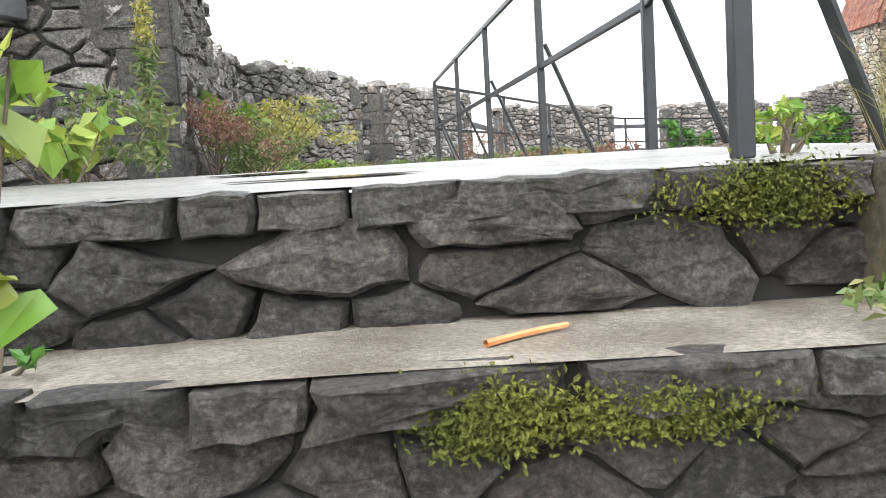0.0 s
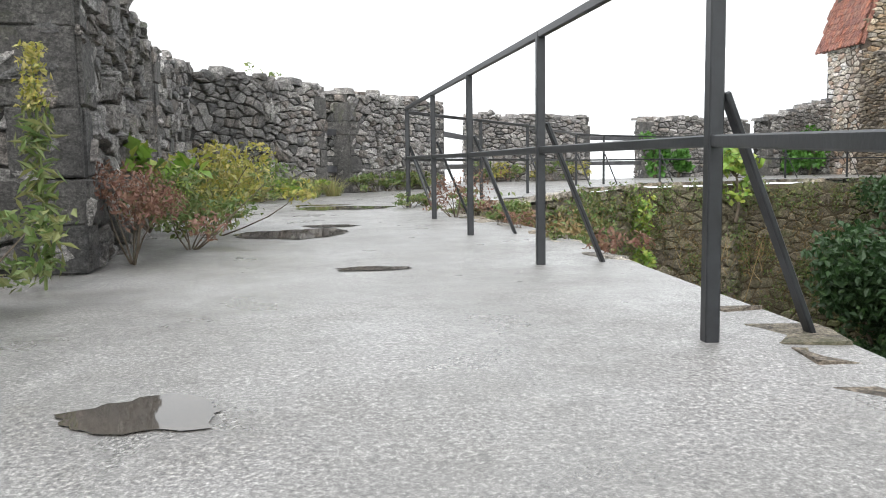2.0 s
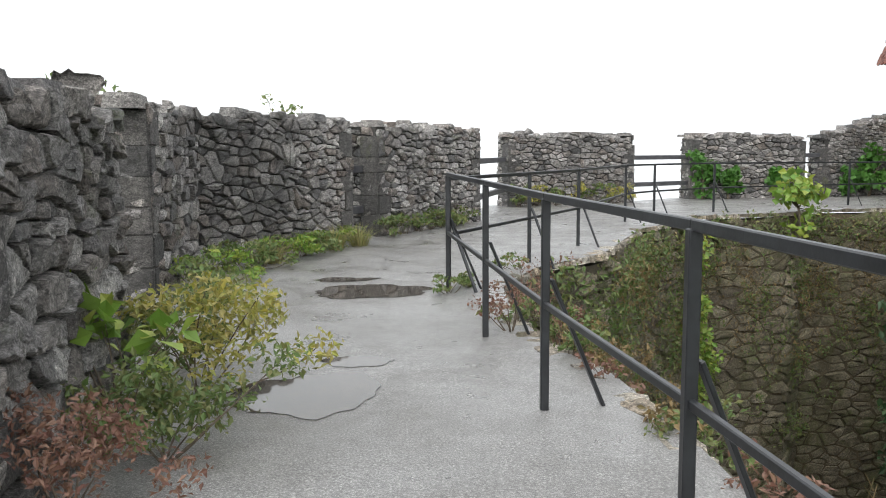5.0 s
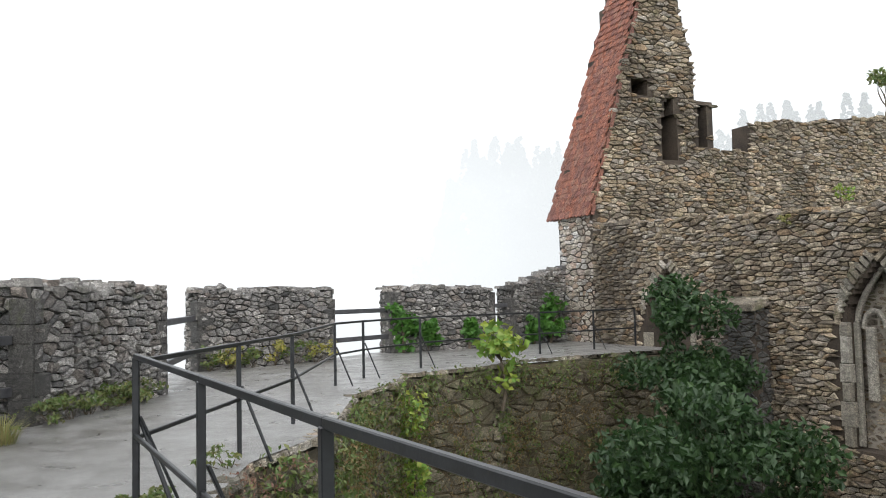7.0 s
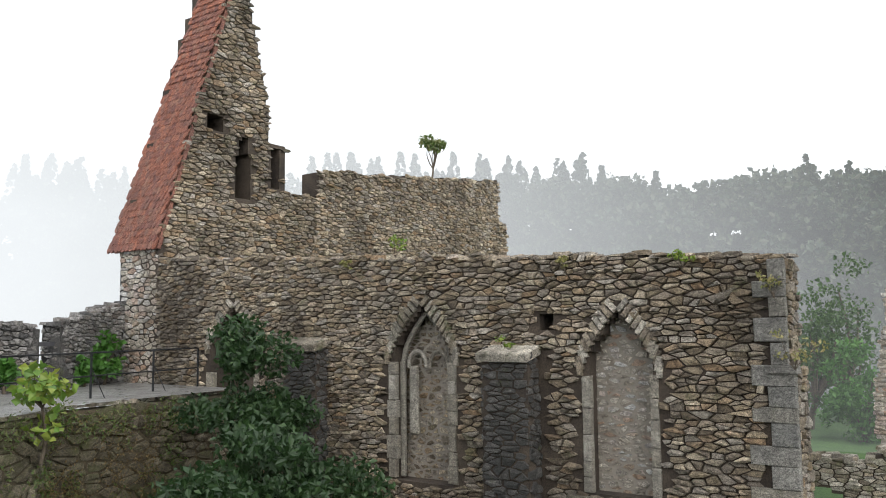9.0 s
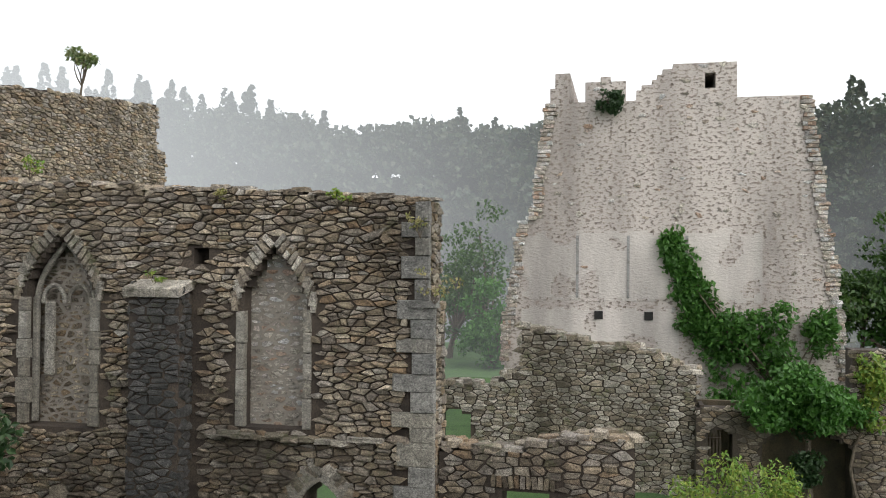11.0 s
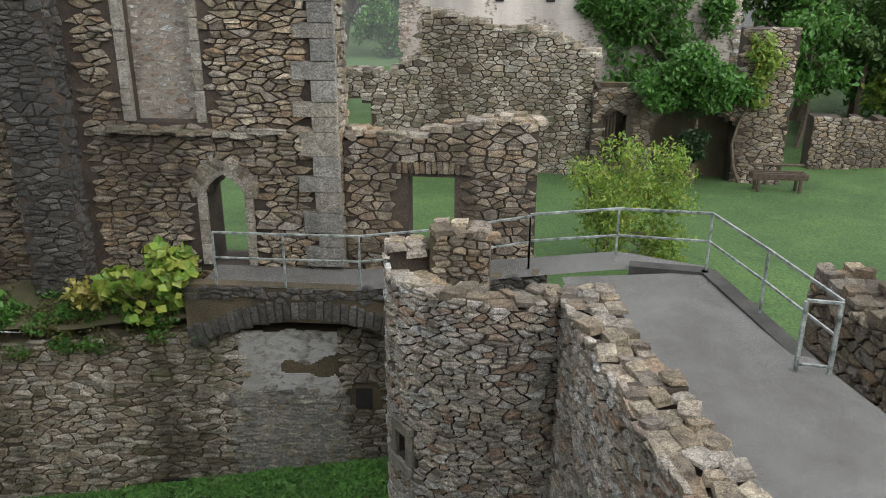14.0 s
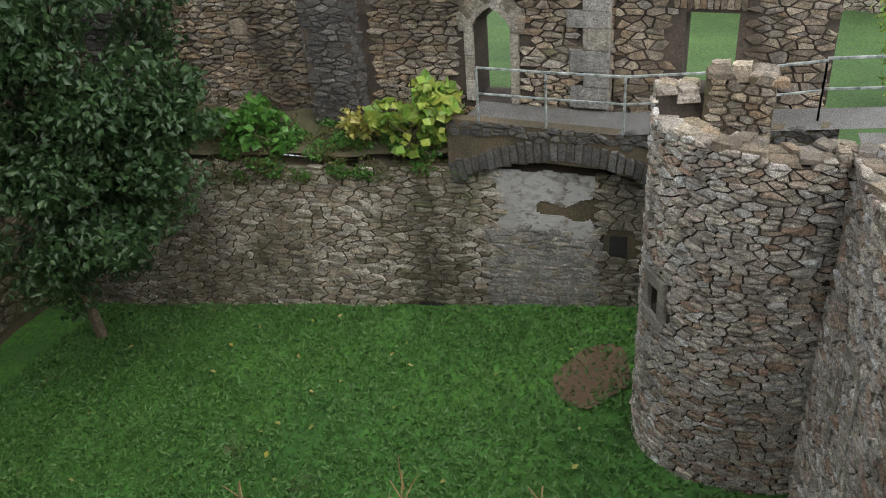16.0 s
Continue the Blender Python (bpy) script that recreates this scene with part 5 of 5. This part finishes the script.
# ---- plants on the terrace ----
STALKS = ((1.92, 5.0, 0.1), (2.05, 4.72, 0.1), (2.1, 4.46, 0.1))


def weed(x, y, z, r, h, material, leaf, count, label, name="weed", category="weed", k=9, stems=6, narrow=0.5, group="weeds along the parapet"):
    cr = [(x + rng.normal(0, r * 0.5), y + rng.normal(0, r * 0.5), z + h * rng.uniform(0.25, 0.95), r * 0.38, r * 0.38, h * 0.16) for _ in range(k)]
    return plant(name, label, category, (x, y, z - 0.03), cr, material, leaf, count, stems, 0.006, None, narrow, 0.1, None, group)


def grass_tuft(x, y, z, r, h, material, count, label="tuft of long pale grass", group="grass tufts", blade=0.006):
    ob = tagged(new("grass_tuft"), label, "grass", group)
    verts, faces = [], []
    for _ in range(count):
        a, q = rng.uniform(0, 2 * math.pi), rng.uniform(0, 0.35) * r
        px, py = x + q * math.cos(a), y + q * math.sin(a)
        ln, lean = h * rng.uniform(0.6, 1.2), rng.uniform(0.2, 1.0) * r
        dx, dy = math.cos(a), math.sin(a)
        wv = blade * (0.6 + 0.4 * rng.random())
        b = len(verts)
        for f, wd in ((0, 1), (0.55, 0.8), (1, 0.05)):
            cx, cy_, cz = px + dx * lean * f * f, py + dy * lean * f * f, z + ln * (f - 0.25 * f * f)
            verts += [(cx - dy * wv * wd, cy_ + dx * wv * wd, cz), (cx + dy * wv * wd, cy_ - dx * wv * wd, cz)]
        faces += [(b, b + 1, b + 3, b + 2), (b + 2, b + 3, b + 5, b + 4)]
    put("tuft", mesh_of("tuft", verts, faces, material), ob)


def tall_stalk(x, y, z, h):
    """A tall flowering weed with narrow leaves up its stem."""
    ob = tagged(new("flowering_stalk"), "tall goldenrod stalk with a pale yellow plume", "weed")
    bm = bmesh.new()
    stem(bm, (x, y, z - 0.02), (x, y, z + h), 0.007, 0.003, 6, 0.01)
    part("stem", bm, L_WEED, ob)
    pts = [(x + rng.normal(0, 0.035), y + rng.normal(0, 0.035), z + h * f) for f in rng.uniform(0.08, 0.75, 240)]
    put("leaves", leaf_mesh("leaves", pts, 0.085, L_WEED, -0.2, 0.18), ob)
    pts = [(x + rng.normal(0, 0.025), y + rng.normal(0, 0.025), z + h * f) for f in rng.uniform(0.74, 1.0, 420)]
    put("plume", leaf_mesh("plume", pts, 0.026, L_YELLOW, -0.5, 0.5), ob)


tall_stalk(-0.96, 4.15, -0.01, 0.95)
weed(-0.95, 3.0, -0.05, 0.28, 0.42, L_BRIGHT, 0.1, 120, "broad-leaved bright green weed by the steps", k=8, narrow=0.85)
weed(-1.05, 3.5, -0.03, 0.4, 0.38, L_WEED, 0.045, 900, "low mixed green weeds at the parapet foot")
weed(-0.85, 4.95, 0, 0.3, 0.5, L_RED, 0.03, 1500, "russet dried weed bush against the wall", k=14)
weed(-0.72, 5.6, 0, 0.36, 0.5, L_WEED, 0.04, 1600, "grey-green weed bush at the parapet foot", k=14)
weed(-0.8, 6.5, 0, 0.4, 0.6, L_YELLOW, 0.045, 1500, "yellowing leafy bush in front of the parapet", k=14)
weed(-1.0, 7.1, 0, 0.45, 0.55, L_WEED, 0.05, 1300, "green leafy weeds at the parapet foot", k=14)
weed(-1.05, 6.0, 0.1, 0.25, 0.7, L_BRIGHT, 0.11, 70, "broad-leaved vine climbing out of the weeds", k=9, narrow=0.9)
for i in range(9):
    f = i / 8
    weed(-1.55 + 0.95 * f + rng.normal(0, 0.05), 9.8 + 3.9 * f, 0.01, 0.33, 0.34 - 0.1 * f, (L_WEED, L_BRIGHT, L_WEED)[i % 3], 0.065, 300, "low green weeds growing along the wall foot", k=10)
for x, y in ((-1.25, 8.9), (-0.3, 13.3), (-0.6, 12.9), (-1.2, 11.6)):
    grass_tuft(x, y, 0.0, 0.35, 0.38, L_STRAW, 150)
for i in range(7):
    f = i / 6
    weed(0.15 + 1.2 * f, 14.6 + 2.0 * f, 0.01, 0.35, 0.34, L_WEED, 0.07, 280, "low green weeds growing along the wall foot", k=10)
for i in range(6):
    weed(2.9 + 0.5 * i, 21.0 + 0.18 * i, 0.01, 0.32, 0.5, (L_WEED, L_YELLOW)[i % 2], 0.09, 220, "low green weeds growing along the wall foot", k=9)
for x, y in ((0.68, 9.5), (0.9, 9.75), (1.1, 8.2), (1.3, 7.2), (1.5, 10.9)):
    weed(x, y, 0.0, 0.2, 0.16, L_WEED, 0.05, 160, "small green weeds round the railing posts", k=7)
weed(1.02, 7.9, 0, 0.22, 0.4, L_RED, 0.028, 420, "russet dried weed at the terrace edge", k=12)
weed(1.35, 8.9, -0.1, 0.35, 0.5, L_RED, 0.03, 500, "russet dried weed at the terrace edge", k=12)
weed(1.16, 1.75, -0.07, 0.1, 0.12, L_BRIGHT, 0.035, 120, "bright green weeds beside the railing post", k=8)
for x, y, z in ((1.32, 1.5, -0.1), (1.4, 1.3, -0.2), (1.55, 1.6, -0.08)):
    grass_tuft(x, y, z, 0.22, 0.3, L_STRAW, 90, "dry straw-coloured grass beside the top step", blade=0.0016)
weed(-0.35, 1.2, -0.34, 0.12, 0.1, L_IVY, 0.035, 60, "small green seedling on a step", k=5)
weed(-0.75, 0.95, -0.34, 0.2, 0.3, L_BRIGHT, 0.1, 40, "broad-leaved weed leaning over the steps", k=6, narrow=0.8)
weed(-0.17, 0.76, -0.58, 0.08, 0.74, L_BRIGHT, 0.09, 34, "broad-leaved weed leaning over the steps", k=9, narrow=0.85)
weed(1.05, 1.05, -0.35, 0.2, 0.12, L_WEED, 0.03, 300, "small spreading weeds at the side of the steps", k=10)
weed(-0.55, 1.15, -0.34, 0.3, 0.1, L_WEED, 0.03, 220, "small spreading weeds at the side of the steps", k=10)
weed(0.95, 0.55, -0.6, 0.15, 0.3, L_BRIGHT, 0.08, 60, "bright green weeds at the side of the steps", k=7)


def moss_pad(x, y, z, w, h, seed):
    ob = tagged(new("moss_cushion"), "cushion of bright green moss on the step stones", "moss", "moss cushions on the steps")
    pts = [(x + rng.normal(0, w * 0.4), y + rng.uniform(-0.03, 0.02), z + rng.normal(0, h * 0.35)) for _ in range(3800)]
    put("moss", leaf_mesh("moss", pts, 0.013, M_MOSS, -0.4, 0.5), ob)


moss_pad(0.93, 1.31, -0.14, 0.2, 0.07, 1)
moss_pad(0.4, 0.96, -0.4, 0.1, 0.06, 2)
moss_pad(0.62, 0.96, -0.4, 0.16, 0.05, 3)
stick = tagged(new("stick"), "short orange-brown stick lying on the step", "stick")
bm = bmesh.new()
stem(bm, (0.41, 1.09, -0.327), (0.55, 1.2, -0.327), 0.006, 0.005, 6, 0.02)
part("twig", bm, M_STICK, stick)

# ---- plants round the courtyard ----


def tree(name, label, base, top, crown, material, leaf, count, r=0.08, stems=8, category="tree", narrow=0.6):
    return plant(name, label, category, base, crown, material, leaf, count, stems, r, top, narrow, 0.5)


tree("maple_tree", "young dark green maple growing out of the courtyard corner", (11.0, 17.0, -9.3), (10.6, 16.2, -4.6), clumps_in(10.4, 15.0, -2.6, 1.9, 2.2, 2.9, 46, 0.62) + clumps_in(10.5, 14.6, -4.6, 1.7, 1.9, 1.9, 22, 0.6) + clumps_in(10.0, 15.4, -6.0, 1.4, 1.5, 1.2, 14, 0.5), L_MAPLE, 0.15, 31000, 0.06, 16)
tree("maple_sapling", "slender maple in front of the chapel window", (12.2, 17.3, -5.2), (12.1, 17.2, -1.8), clumps_in(12.0, 17.2, -0.3, 1.1, 1.3, 1.9, 26, 0.45), L_MAPLE, 0.14, 5200, 0.035, 10)
tree("sapling", "pale green sapling at the edge of the walk", (8.3, 18.5, -0.9), (8.35, 18.6, 0.1), clumps_in(8.35, 18.5, 0.15, 0.38, 0.38, 0.75, 9, 0.3), L_BRIGHT, 0.17, 260, 0.018, 5, "sapling", 0.85)
tree("vine_bush", "lime-green leafy bush on the moss ledge beside the door", (13.3, 10.4, -4.9), (13.25, 10.35, -4.5), clumps_in(13.2, 10.15, -4.15, 0.45, 0.95, 0.75, 14, 0.32), L_BRIGHT, 0.19, 520, 0.02, 7, "bush", 0.9)
tree("vine_bush", "lime-green leafy bush on the moss ledge by the buttress", (13.1, 13.6, -5.0), (13.05, 13.6, -4.7), clumps_in(13.0, 13.5, -4.45, 0.4, 0.75, 0.5, 10, 0.3), L_IVY, 0.18, 380, 0.02, 6, "bush", 0.9)
tree("vine_bush", "yellowing low bush at the foot of the buttress", (13.3, 11.3, -4.9), (13.3, 11.25, -4.6), clumps_in(13.2, 11.25, -4.4, 0.3, 0.4, 0.4, 7, 0.24), L_YELLOW, 0.13, 260, 0.015, 5, "bush", 0.8)
tree("willow_bush", "drooping yellow-green bush behind the ramp railing", (17.5, 2.2, -5), (17.4, 2.2, -4.2), clumps_in(17.3, 1.7, -3.8, 1.0, 1.4, 1.5, 52, 0.4), L_BRIGHT, 0.11, 8000, 0.03, 12, "bush", 0.4)
tree("ivy_mound", "dense dark ivy mound over the arched recess", (26.4, -1.4, -5.9), (26.4, -1.4, -3.2), clumps_in(26.2, -1.35, -2.6, 0.6, 1.6, 0.85, 34, 0.5), L_IVY, 0.17, 8000, 0.05, 8, "ivy")
tree("ivy_mound", "ivy trailing down from the arched recess", (26.4, -1.5, -5.9), (26.3, -1.5, -4.4), clumps_in(26.2, -1.35, -4.3, 0.2, 0.45, 0.9, 10, 0.35), L_MAPLE, 0.16, 1000, 0.03, 5, "ivy")
tree("ivy_pillar", "yellow-green creeper on the gate pillar", (26.4, -3.0, -5.9), (26.4, -3.0, -3.0), clumps_in(26.35, -3.05, -2.4, 0.2, 0.5, 1.7, 14, 0.32), L_BRIGHT, 0.16, 1300, 0.03, 6, "creeper")
ivy = [(KX - 0.25, 2.3 - 0.42 * i * 0.6 + rng.normal(0, 0.25), 2.6 - 0.62 * i * 0.9 + rng.normal(0, 0.2), 0.25, 0.35 + 0.09 * i, 0.5) for i in range(9) for _ in range(3)]
tree("wall_ivy", "bright green ivy climbing up the keep wall", (KX - 0.4, -1.8, -5), (KX - 0.3, -1.2, -2.5), ivy, L_IVY, 0.24, 3800, 0.05, 9, "ivy")
tree("shrub", "dark green shrub rooted on the keep top", (KX - 0.2, 4.6, 7.9), (KX - 0.25, 4.6, 8.0), clumps_in(KX - 0.35, 4.5, 7.8, 0.4, 0.7, 0.55, 10, 0.3), L_MAPLE, 0.16, 800, 0.03, 5, "shrub")
for y, z, s in ((12.2, 1.05, 0.16), (8.7, 2.55, 0.14), (10.9, 2.6, 0.12), (16.3, 2.85, 0.12), (7.0, 0.9, 0.28), (14.9, 3.1, 0.2), (7.25, 2.0, 0.2)):
    weed(CX - 0.2, y, z - 0.1, s * 1.3, s * 2, (L_BRIGHT, L_STRAW, L_BRIGHT)[int(y) % 3], 0.07, 130, "small green tuft growing on the chapel wall", k=7, group="tufts on the chapel wall")
for x, y, z, s in ((8.15, 23.4, 0.75, 0.75), (8.9, 23.55, 0.5, 0.5), (10.2, 23.7, 0.5, 0.45), (13.2, 24.4, 0.9, 0.8), (12.5, 24.2, 0.5, 0.5)):
    tree("wall_ivy", "bright green ivy hanging on the parapet wall", (x, y, 0), (x, y - 0.05, z * 0.6), clumps_in(x, y - 0.1, z, s * 0.6, s * 0.25, s * 0.8, 9, s * 0.35), L_IVY, 0.16, 420, 0.02, 5, "ivy", 0.8)
for x, y in ((-1.35, 13.9), (-2.9, 10.6), (-2.7, 7.6)):
    tree("shrub", "thin leggy shrub growing outside the parapet", (x, y, -1), (x, y, 1.2), clumps_in(x, y, 1.75, 0.35, 0.35, 0.4, 9, 0.13), L_WEED, 0.08, 120, 0.008, 8, "shrub")
tree("birch_sapling", "young birch growing on the ruined back wall", (27.2, 23.6, 7), (27.2, 23.6, 7.9), clumps_in(27.2, 23.6, 8.9, 0.7, 0.5, 0.9, 12, 0.3), L_WEED, 0.16, 420, 0.03, 7, "sapling")
for x, y, zt_ in STALKS:
    ob = tagged(new("dry_stalk"), "dry pale flower stalk rising from the terrace edge", "weed", "dry stalks at the terrace edge")
    part("stem", stem(bmesh.new(), (x - 0.3, y, -1.1), (x, y, zt_), 0.004, 0.0015, 5, 0.01), L_STRAWB, ob)
    for k in range(7):
        z = zt_ - 0.025 * k
        part("twig", stem(bmesh.new(), (x, y, z - 0.05), (x + rng.normal(0, 0.02), y + (0.02 + 0.006 * k) * (-1) ** k, z + 0.01), 0.002, 0.001, 4, 0.02), L_STRAWB, ob)
for i in range(11):
    a = rng.uniform(3.9, 9.0)
    weed(1.62 - 0.02 * i, a, -0.25, 0.18, 0.35, (L_WEED, L_STRAWB, L_RED)[i % 3], 0.04, 260, "mixed weeds hanging over the terrace edge", k=9, group="weeds at the terrace edge")
# hanging growth on the retaining wall
hang = []
for _ in range(330):
    u = rng.uniform(9, 25)
    p, t, nrm = rl.at(u)
    hang.append((p[0] + nrm[0] * 0.1, p[1] + nrm[1] * 0.1, -0.2 - 4.5 * rng.random() ** 1.6, 0.2, 0.2, 0.34))
ob = put("wall_creeper", leaf_mesh("wall_creeper", cloud_points(hang, 15000), 0.075, L_WEED, 0.6, 0.5), None, "yellow-green creepers hanging over the retaining wall", "stuff", "creeper")
dark = [(rl.at(u)[0][0] + rl.at(u)[2][0] * 0.15, rl.at(u)[0][1] + rl.at(u)[2][1] * 0.15, rng.uniform(-3, -0.3), 0.25, 0.25, 0.4) for u in rng.uniform(10, 24, 130)]
put("dry_creeper", leaf_mesh("dry_creeper", cloud_points(dark, 7000), 0.06, L_STRAWB, 0.6, 0.4), None, "russet dried creepers on the retaining wall", "stuff", "creeper")
mossy = []
for _ in range(230):
    y, f = rng.uniform(9.4, 18.2), rng.random()
    x0 = 12.2 + (18.5 - y) * 0.11
    x = x0 - 0.06 + f * f * (14.0 - x0)
    mossy.append((x, y, -5.3 + 0.035 * (18.5 - y) + 0.55 * (x - 12.2) / 1.9 - (0.55 * rng.random() if f < 0.35 else 0), 0.16, 0.25, 0.14))
put("ledge_growth", leaf_mesh("ledge_growth", cloud_points(mossy, 13000), 0.06, L_LEDGE, 0.3, 0.6), None, "low weeds and moss on the chapel ledge", "stuff", "weeds")
# turf in the courtyard
pts = []
while len(pts) < 42000:
    x, y = rng.uniform(4.5, 13.6), rng.uniform(4.0, 18)
    bare = math.exp(-((x - 11.4) / 0.9) ** 2 - ((y - 6.5) / 0.75) ** 2)
    if x < 13.45 - 0.11 * (y - 6) and rng.random() > bare * 0.8 and rng.random() < 0.75 + 0.5 * noise.noise((x * 0.7, y * 0.7, 21)):
        pts.append((x, y, pit_z(x, y) + 0.04 + 0.06 * rng.random()))
bm = bmesh.new()
vs_ = [bm.verts.new((11.4 + 0.85 * (1 + 0.4 * noise.noise((math.cos(a), math.sin(a), 3))) * math.cos(a), 6.5 + 0.6 * (1 + 0.4 * noise.noise((math.cos(a), math.sin(a), 7))) * math.sin(a), 0)) for a in np.linspace(0, 2 * math.pi, 40)[:-1]]
for v in vs_:
    v.co.z = pit_z(v.co.x, v.co.y) + 0.05
bm.faces.new(vs_)
patch = tagged(new("bare_patch"), "patch of bare brown earth worn into the turf", "earth")
part("soil", bm, M_SOIL, patch)
put("turf", leaf_mesh("turf", pts, 0.1, L_GRASS, -0.6, 0.45, 0.2), None, "short lush clover and grass on the courtyard floor", "stuff", "grass")
pts = [(rng.uniform(5.5, 13), rng.uniform(6, 17), 0) for _ in range(60)]
pts = [(x, y, pit_z(x, y) + 0.13) for x, y, z in pts]
put("fallen_leaves", leaf_mesh("fallen_leaves", pts, 0.1, L_YELLOW, 0, 0.7, 1.5), None, "scattered yellow fallen leaves on the turf", "stuff", "leaves")

strip = [(5.55 + rng.normal(0, 0.15), 16.8 + rng.normal(0, 0.3), rng.uniform(-3.4, -0.3), 0.22, 0.22, 0.3) for _ in range(34)]
tree("wall_ivy", "bright green ivy hanging down the retaining wall", (5.6, 17.0, -8), (5.7, 17.1, -3), strip, L_BRIGHT, 0.1, 1900, 0.03, 6, "ivy", 0.7)
bright = [(x, y, z + 0.06, a, b, c) for x, y, z, a, b, c in mossy[::3]]
put("ledge_weeds", leaf_mesh("ledge_weeds", cloud_points(bright, 8500), 0.085, L_IVY, 0.3, 0.6), None, "fresh green weeds sprouting on the chapel ledge", "stuff", "weeds")
ivy2 = [(KX - 0.6 + rng.normal(0, 0.3), rng.uniform(-3.8, 0.4), rng.uniform(-4.5, -0.4), 0.45, 0.6, 0.6) for _ in range(26)]
tree("wall_ivy", "thick green ivy at the foot of the keep", (KX - 0.6, -2, -5.5), (KX - 0.5, -2, -3.5), ivy2, L_IVY, 0.24, 4200, 0.05, 8, "ivy")
for x, y, zc, r, mat in ((32.5, -6.5, -2.2, 1.9, L_IVY), (33.5, -9.0, -1.5, 2.4, L_TREE), (34.5, -12.0, -1.2, 2.8, L_TREE), (32.5, -10.6, -3.0, 1.8, L_BRIGHT), (36.5, -5.6, 0.2, 2.2, L_TREE), (37.5, -8.0, 2.2, 2.6, L_TREE), (38, -13.5, 2.5, 3.2, L_TREE)):
    tree("bush", "dense green bush at the edge of the lawn", (x, y, -5.9), (x, y, zc - r * 0.4), clumps_in(x, y, zc, r * 0.8, r * 0.9, r * 0.9, 26, r * 0.36), mat, 0.24, 3000, 0.06, 8, "bush")

# ---- trees, woods and mist beyond ----
for x, y, z0, h, r, n_, mat in ((44, -13, -4, 12, 4.6, 5200, L_TREE), (40, -9.5, -4, 8, 3.2, 3600, L_TREE), (37, -14, -4, 9, 3.6, 3800, L_TREE), (50, -20, -4, 15, 5.5, 4200, L_TREE), (36, -7.5, -4.5, 5, 2.3, 2600, L_IVY),
                              (33, -11.5, -4.5, 4.5, 2.2, 2400, L_BRIGHT), (62, 16.5, -8, 12, 3.4, 3000, L_TREE), (58, 13.0, -9, 9.0, 2.8, 2600, L_IVY), (68, 15.5, -9, 15, 4.2, 3000, L_TREE), (38, -10.5, -6, 5.5, 2.8, 3000, L_IVY), (41, -15, -6, 7, 3.5, 3000, L_TREE), (36, -18, -6, 6, 3.4, 3000, L_TREE)):
    tree("broadleaf_tree", "full green broadleaf tree at the edge of the yard", (x, y, z0 - 1), (x, y, z0 + h * 0.35), clumps_in(x, y, z0 + h * 0.58, r * 0.85, r * 0.85, h * 0.44, 40, r * 0.3), mat, 0.34, n_, 0.16, 10)


def hill_z(x, y):
    d = math.hypot(x, y)
    a = math.degrees(math.atan2(y, x))
    f = min(1, max(0, (d - 75) / 70))
    top = 17 - 45 * min(1, max(0, (a - 64) / 8))
    return -34 + (34 + top) * f * f * (3 - 2 * f) + 3 * noise.noise((x * 0.02, y * 0.02, 1))


hv, hf = [], []
AN, RN = 60, 24
for i in range(AN + 1):
    a = radians(-60 + 175 * i / AN)
    for j in range(RN + 1):
        d = 70 + 180 * j / RN
        x, y = d * math.cos(a), d * math.sin(a)
        hv.append((x, y, hill_z(x, y)))
for i in range(AN):
    for j in range(RN):
        q = i * (RN + 1) + j
        hf.append((q, q + RN + 1, q + RN + 2, q + 1))
put("backdrop_1", mesh_of("hillside", hv, hf, M_HILL, True), None, "steep wooded hillside across the valley", "structure", "hillside")
fp = []
for k in range(1500):
    deg, d = rng.uniform(-30, 67), 82 + 83 * rng.random() ** 0.8
    a = radians(deg)
    x, y = d * math.cos(a), d * math.sin(a)
    z = hill_z(x, y)
    h = rng.uniform(6.5, 12.5)
    if rng.random() < (0.12 if deg < 27 else 0.55):
        f = rng.random(190)
        r = (1 - f) * h * 0.24 + 0.1
        an = rng.uniform(0, 2 * math.pi, 190)
        q = np.stack([x + r * np.cos(an), y + r * np.sin(an), z + h * 1.15 * (0.12 + 0.9 * f)], 1)
    else:
        q = cloud_points(clumps_in(x, y, z + h * 0.55, h * 0.3, h * 0.3, h * 0.34, 8, h * 0.17), 250, 0.6)
    fp.append(q)
put("far_woods", leaf_mesh("far_woods", np.concatenate(fp), 1.05, L_FOREST, 0.4, 0.75, 0.3), None, "dark mixed woods of spruce and broadleaf trees in mist", "stuff", "forest")


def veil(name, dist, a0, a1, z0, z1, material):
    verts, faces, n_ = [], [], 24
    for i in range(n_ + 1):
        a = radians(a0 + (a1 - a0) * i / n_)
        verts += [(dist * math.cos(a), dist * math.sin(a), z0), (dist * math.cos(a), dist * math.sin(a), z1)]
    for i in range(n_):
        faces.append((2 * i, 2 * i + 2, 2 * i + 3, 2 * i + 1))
    ob = put(name, mesh_of(name, verts, faces, material), None, "glowing sheet standing for white mist over the valley", "structure", "mist")
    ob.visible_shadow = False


# Added glowing sheets that whiten the woods behind them as haze.
veil("backdrop_2", 54, -70, 130, -34, 30, M_MIST_GLOW[0])
veil("backdrop_3", 100, -70, 150, -34, 34, M_MIST_GLOW[1])
veil("backdrop_4", 80, -70, 150, -34, 60, M_MIST_GLOW[2])
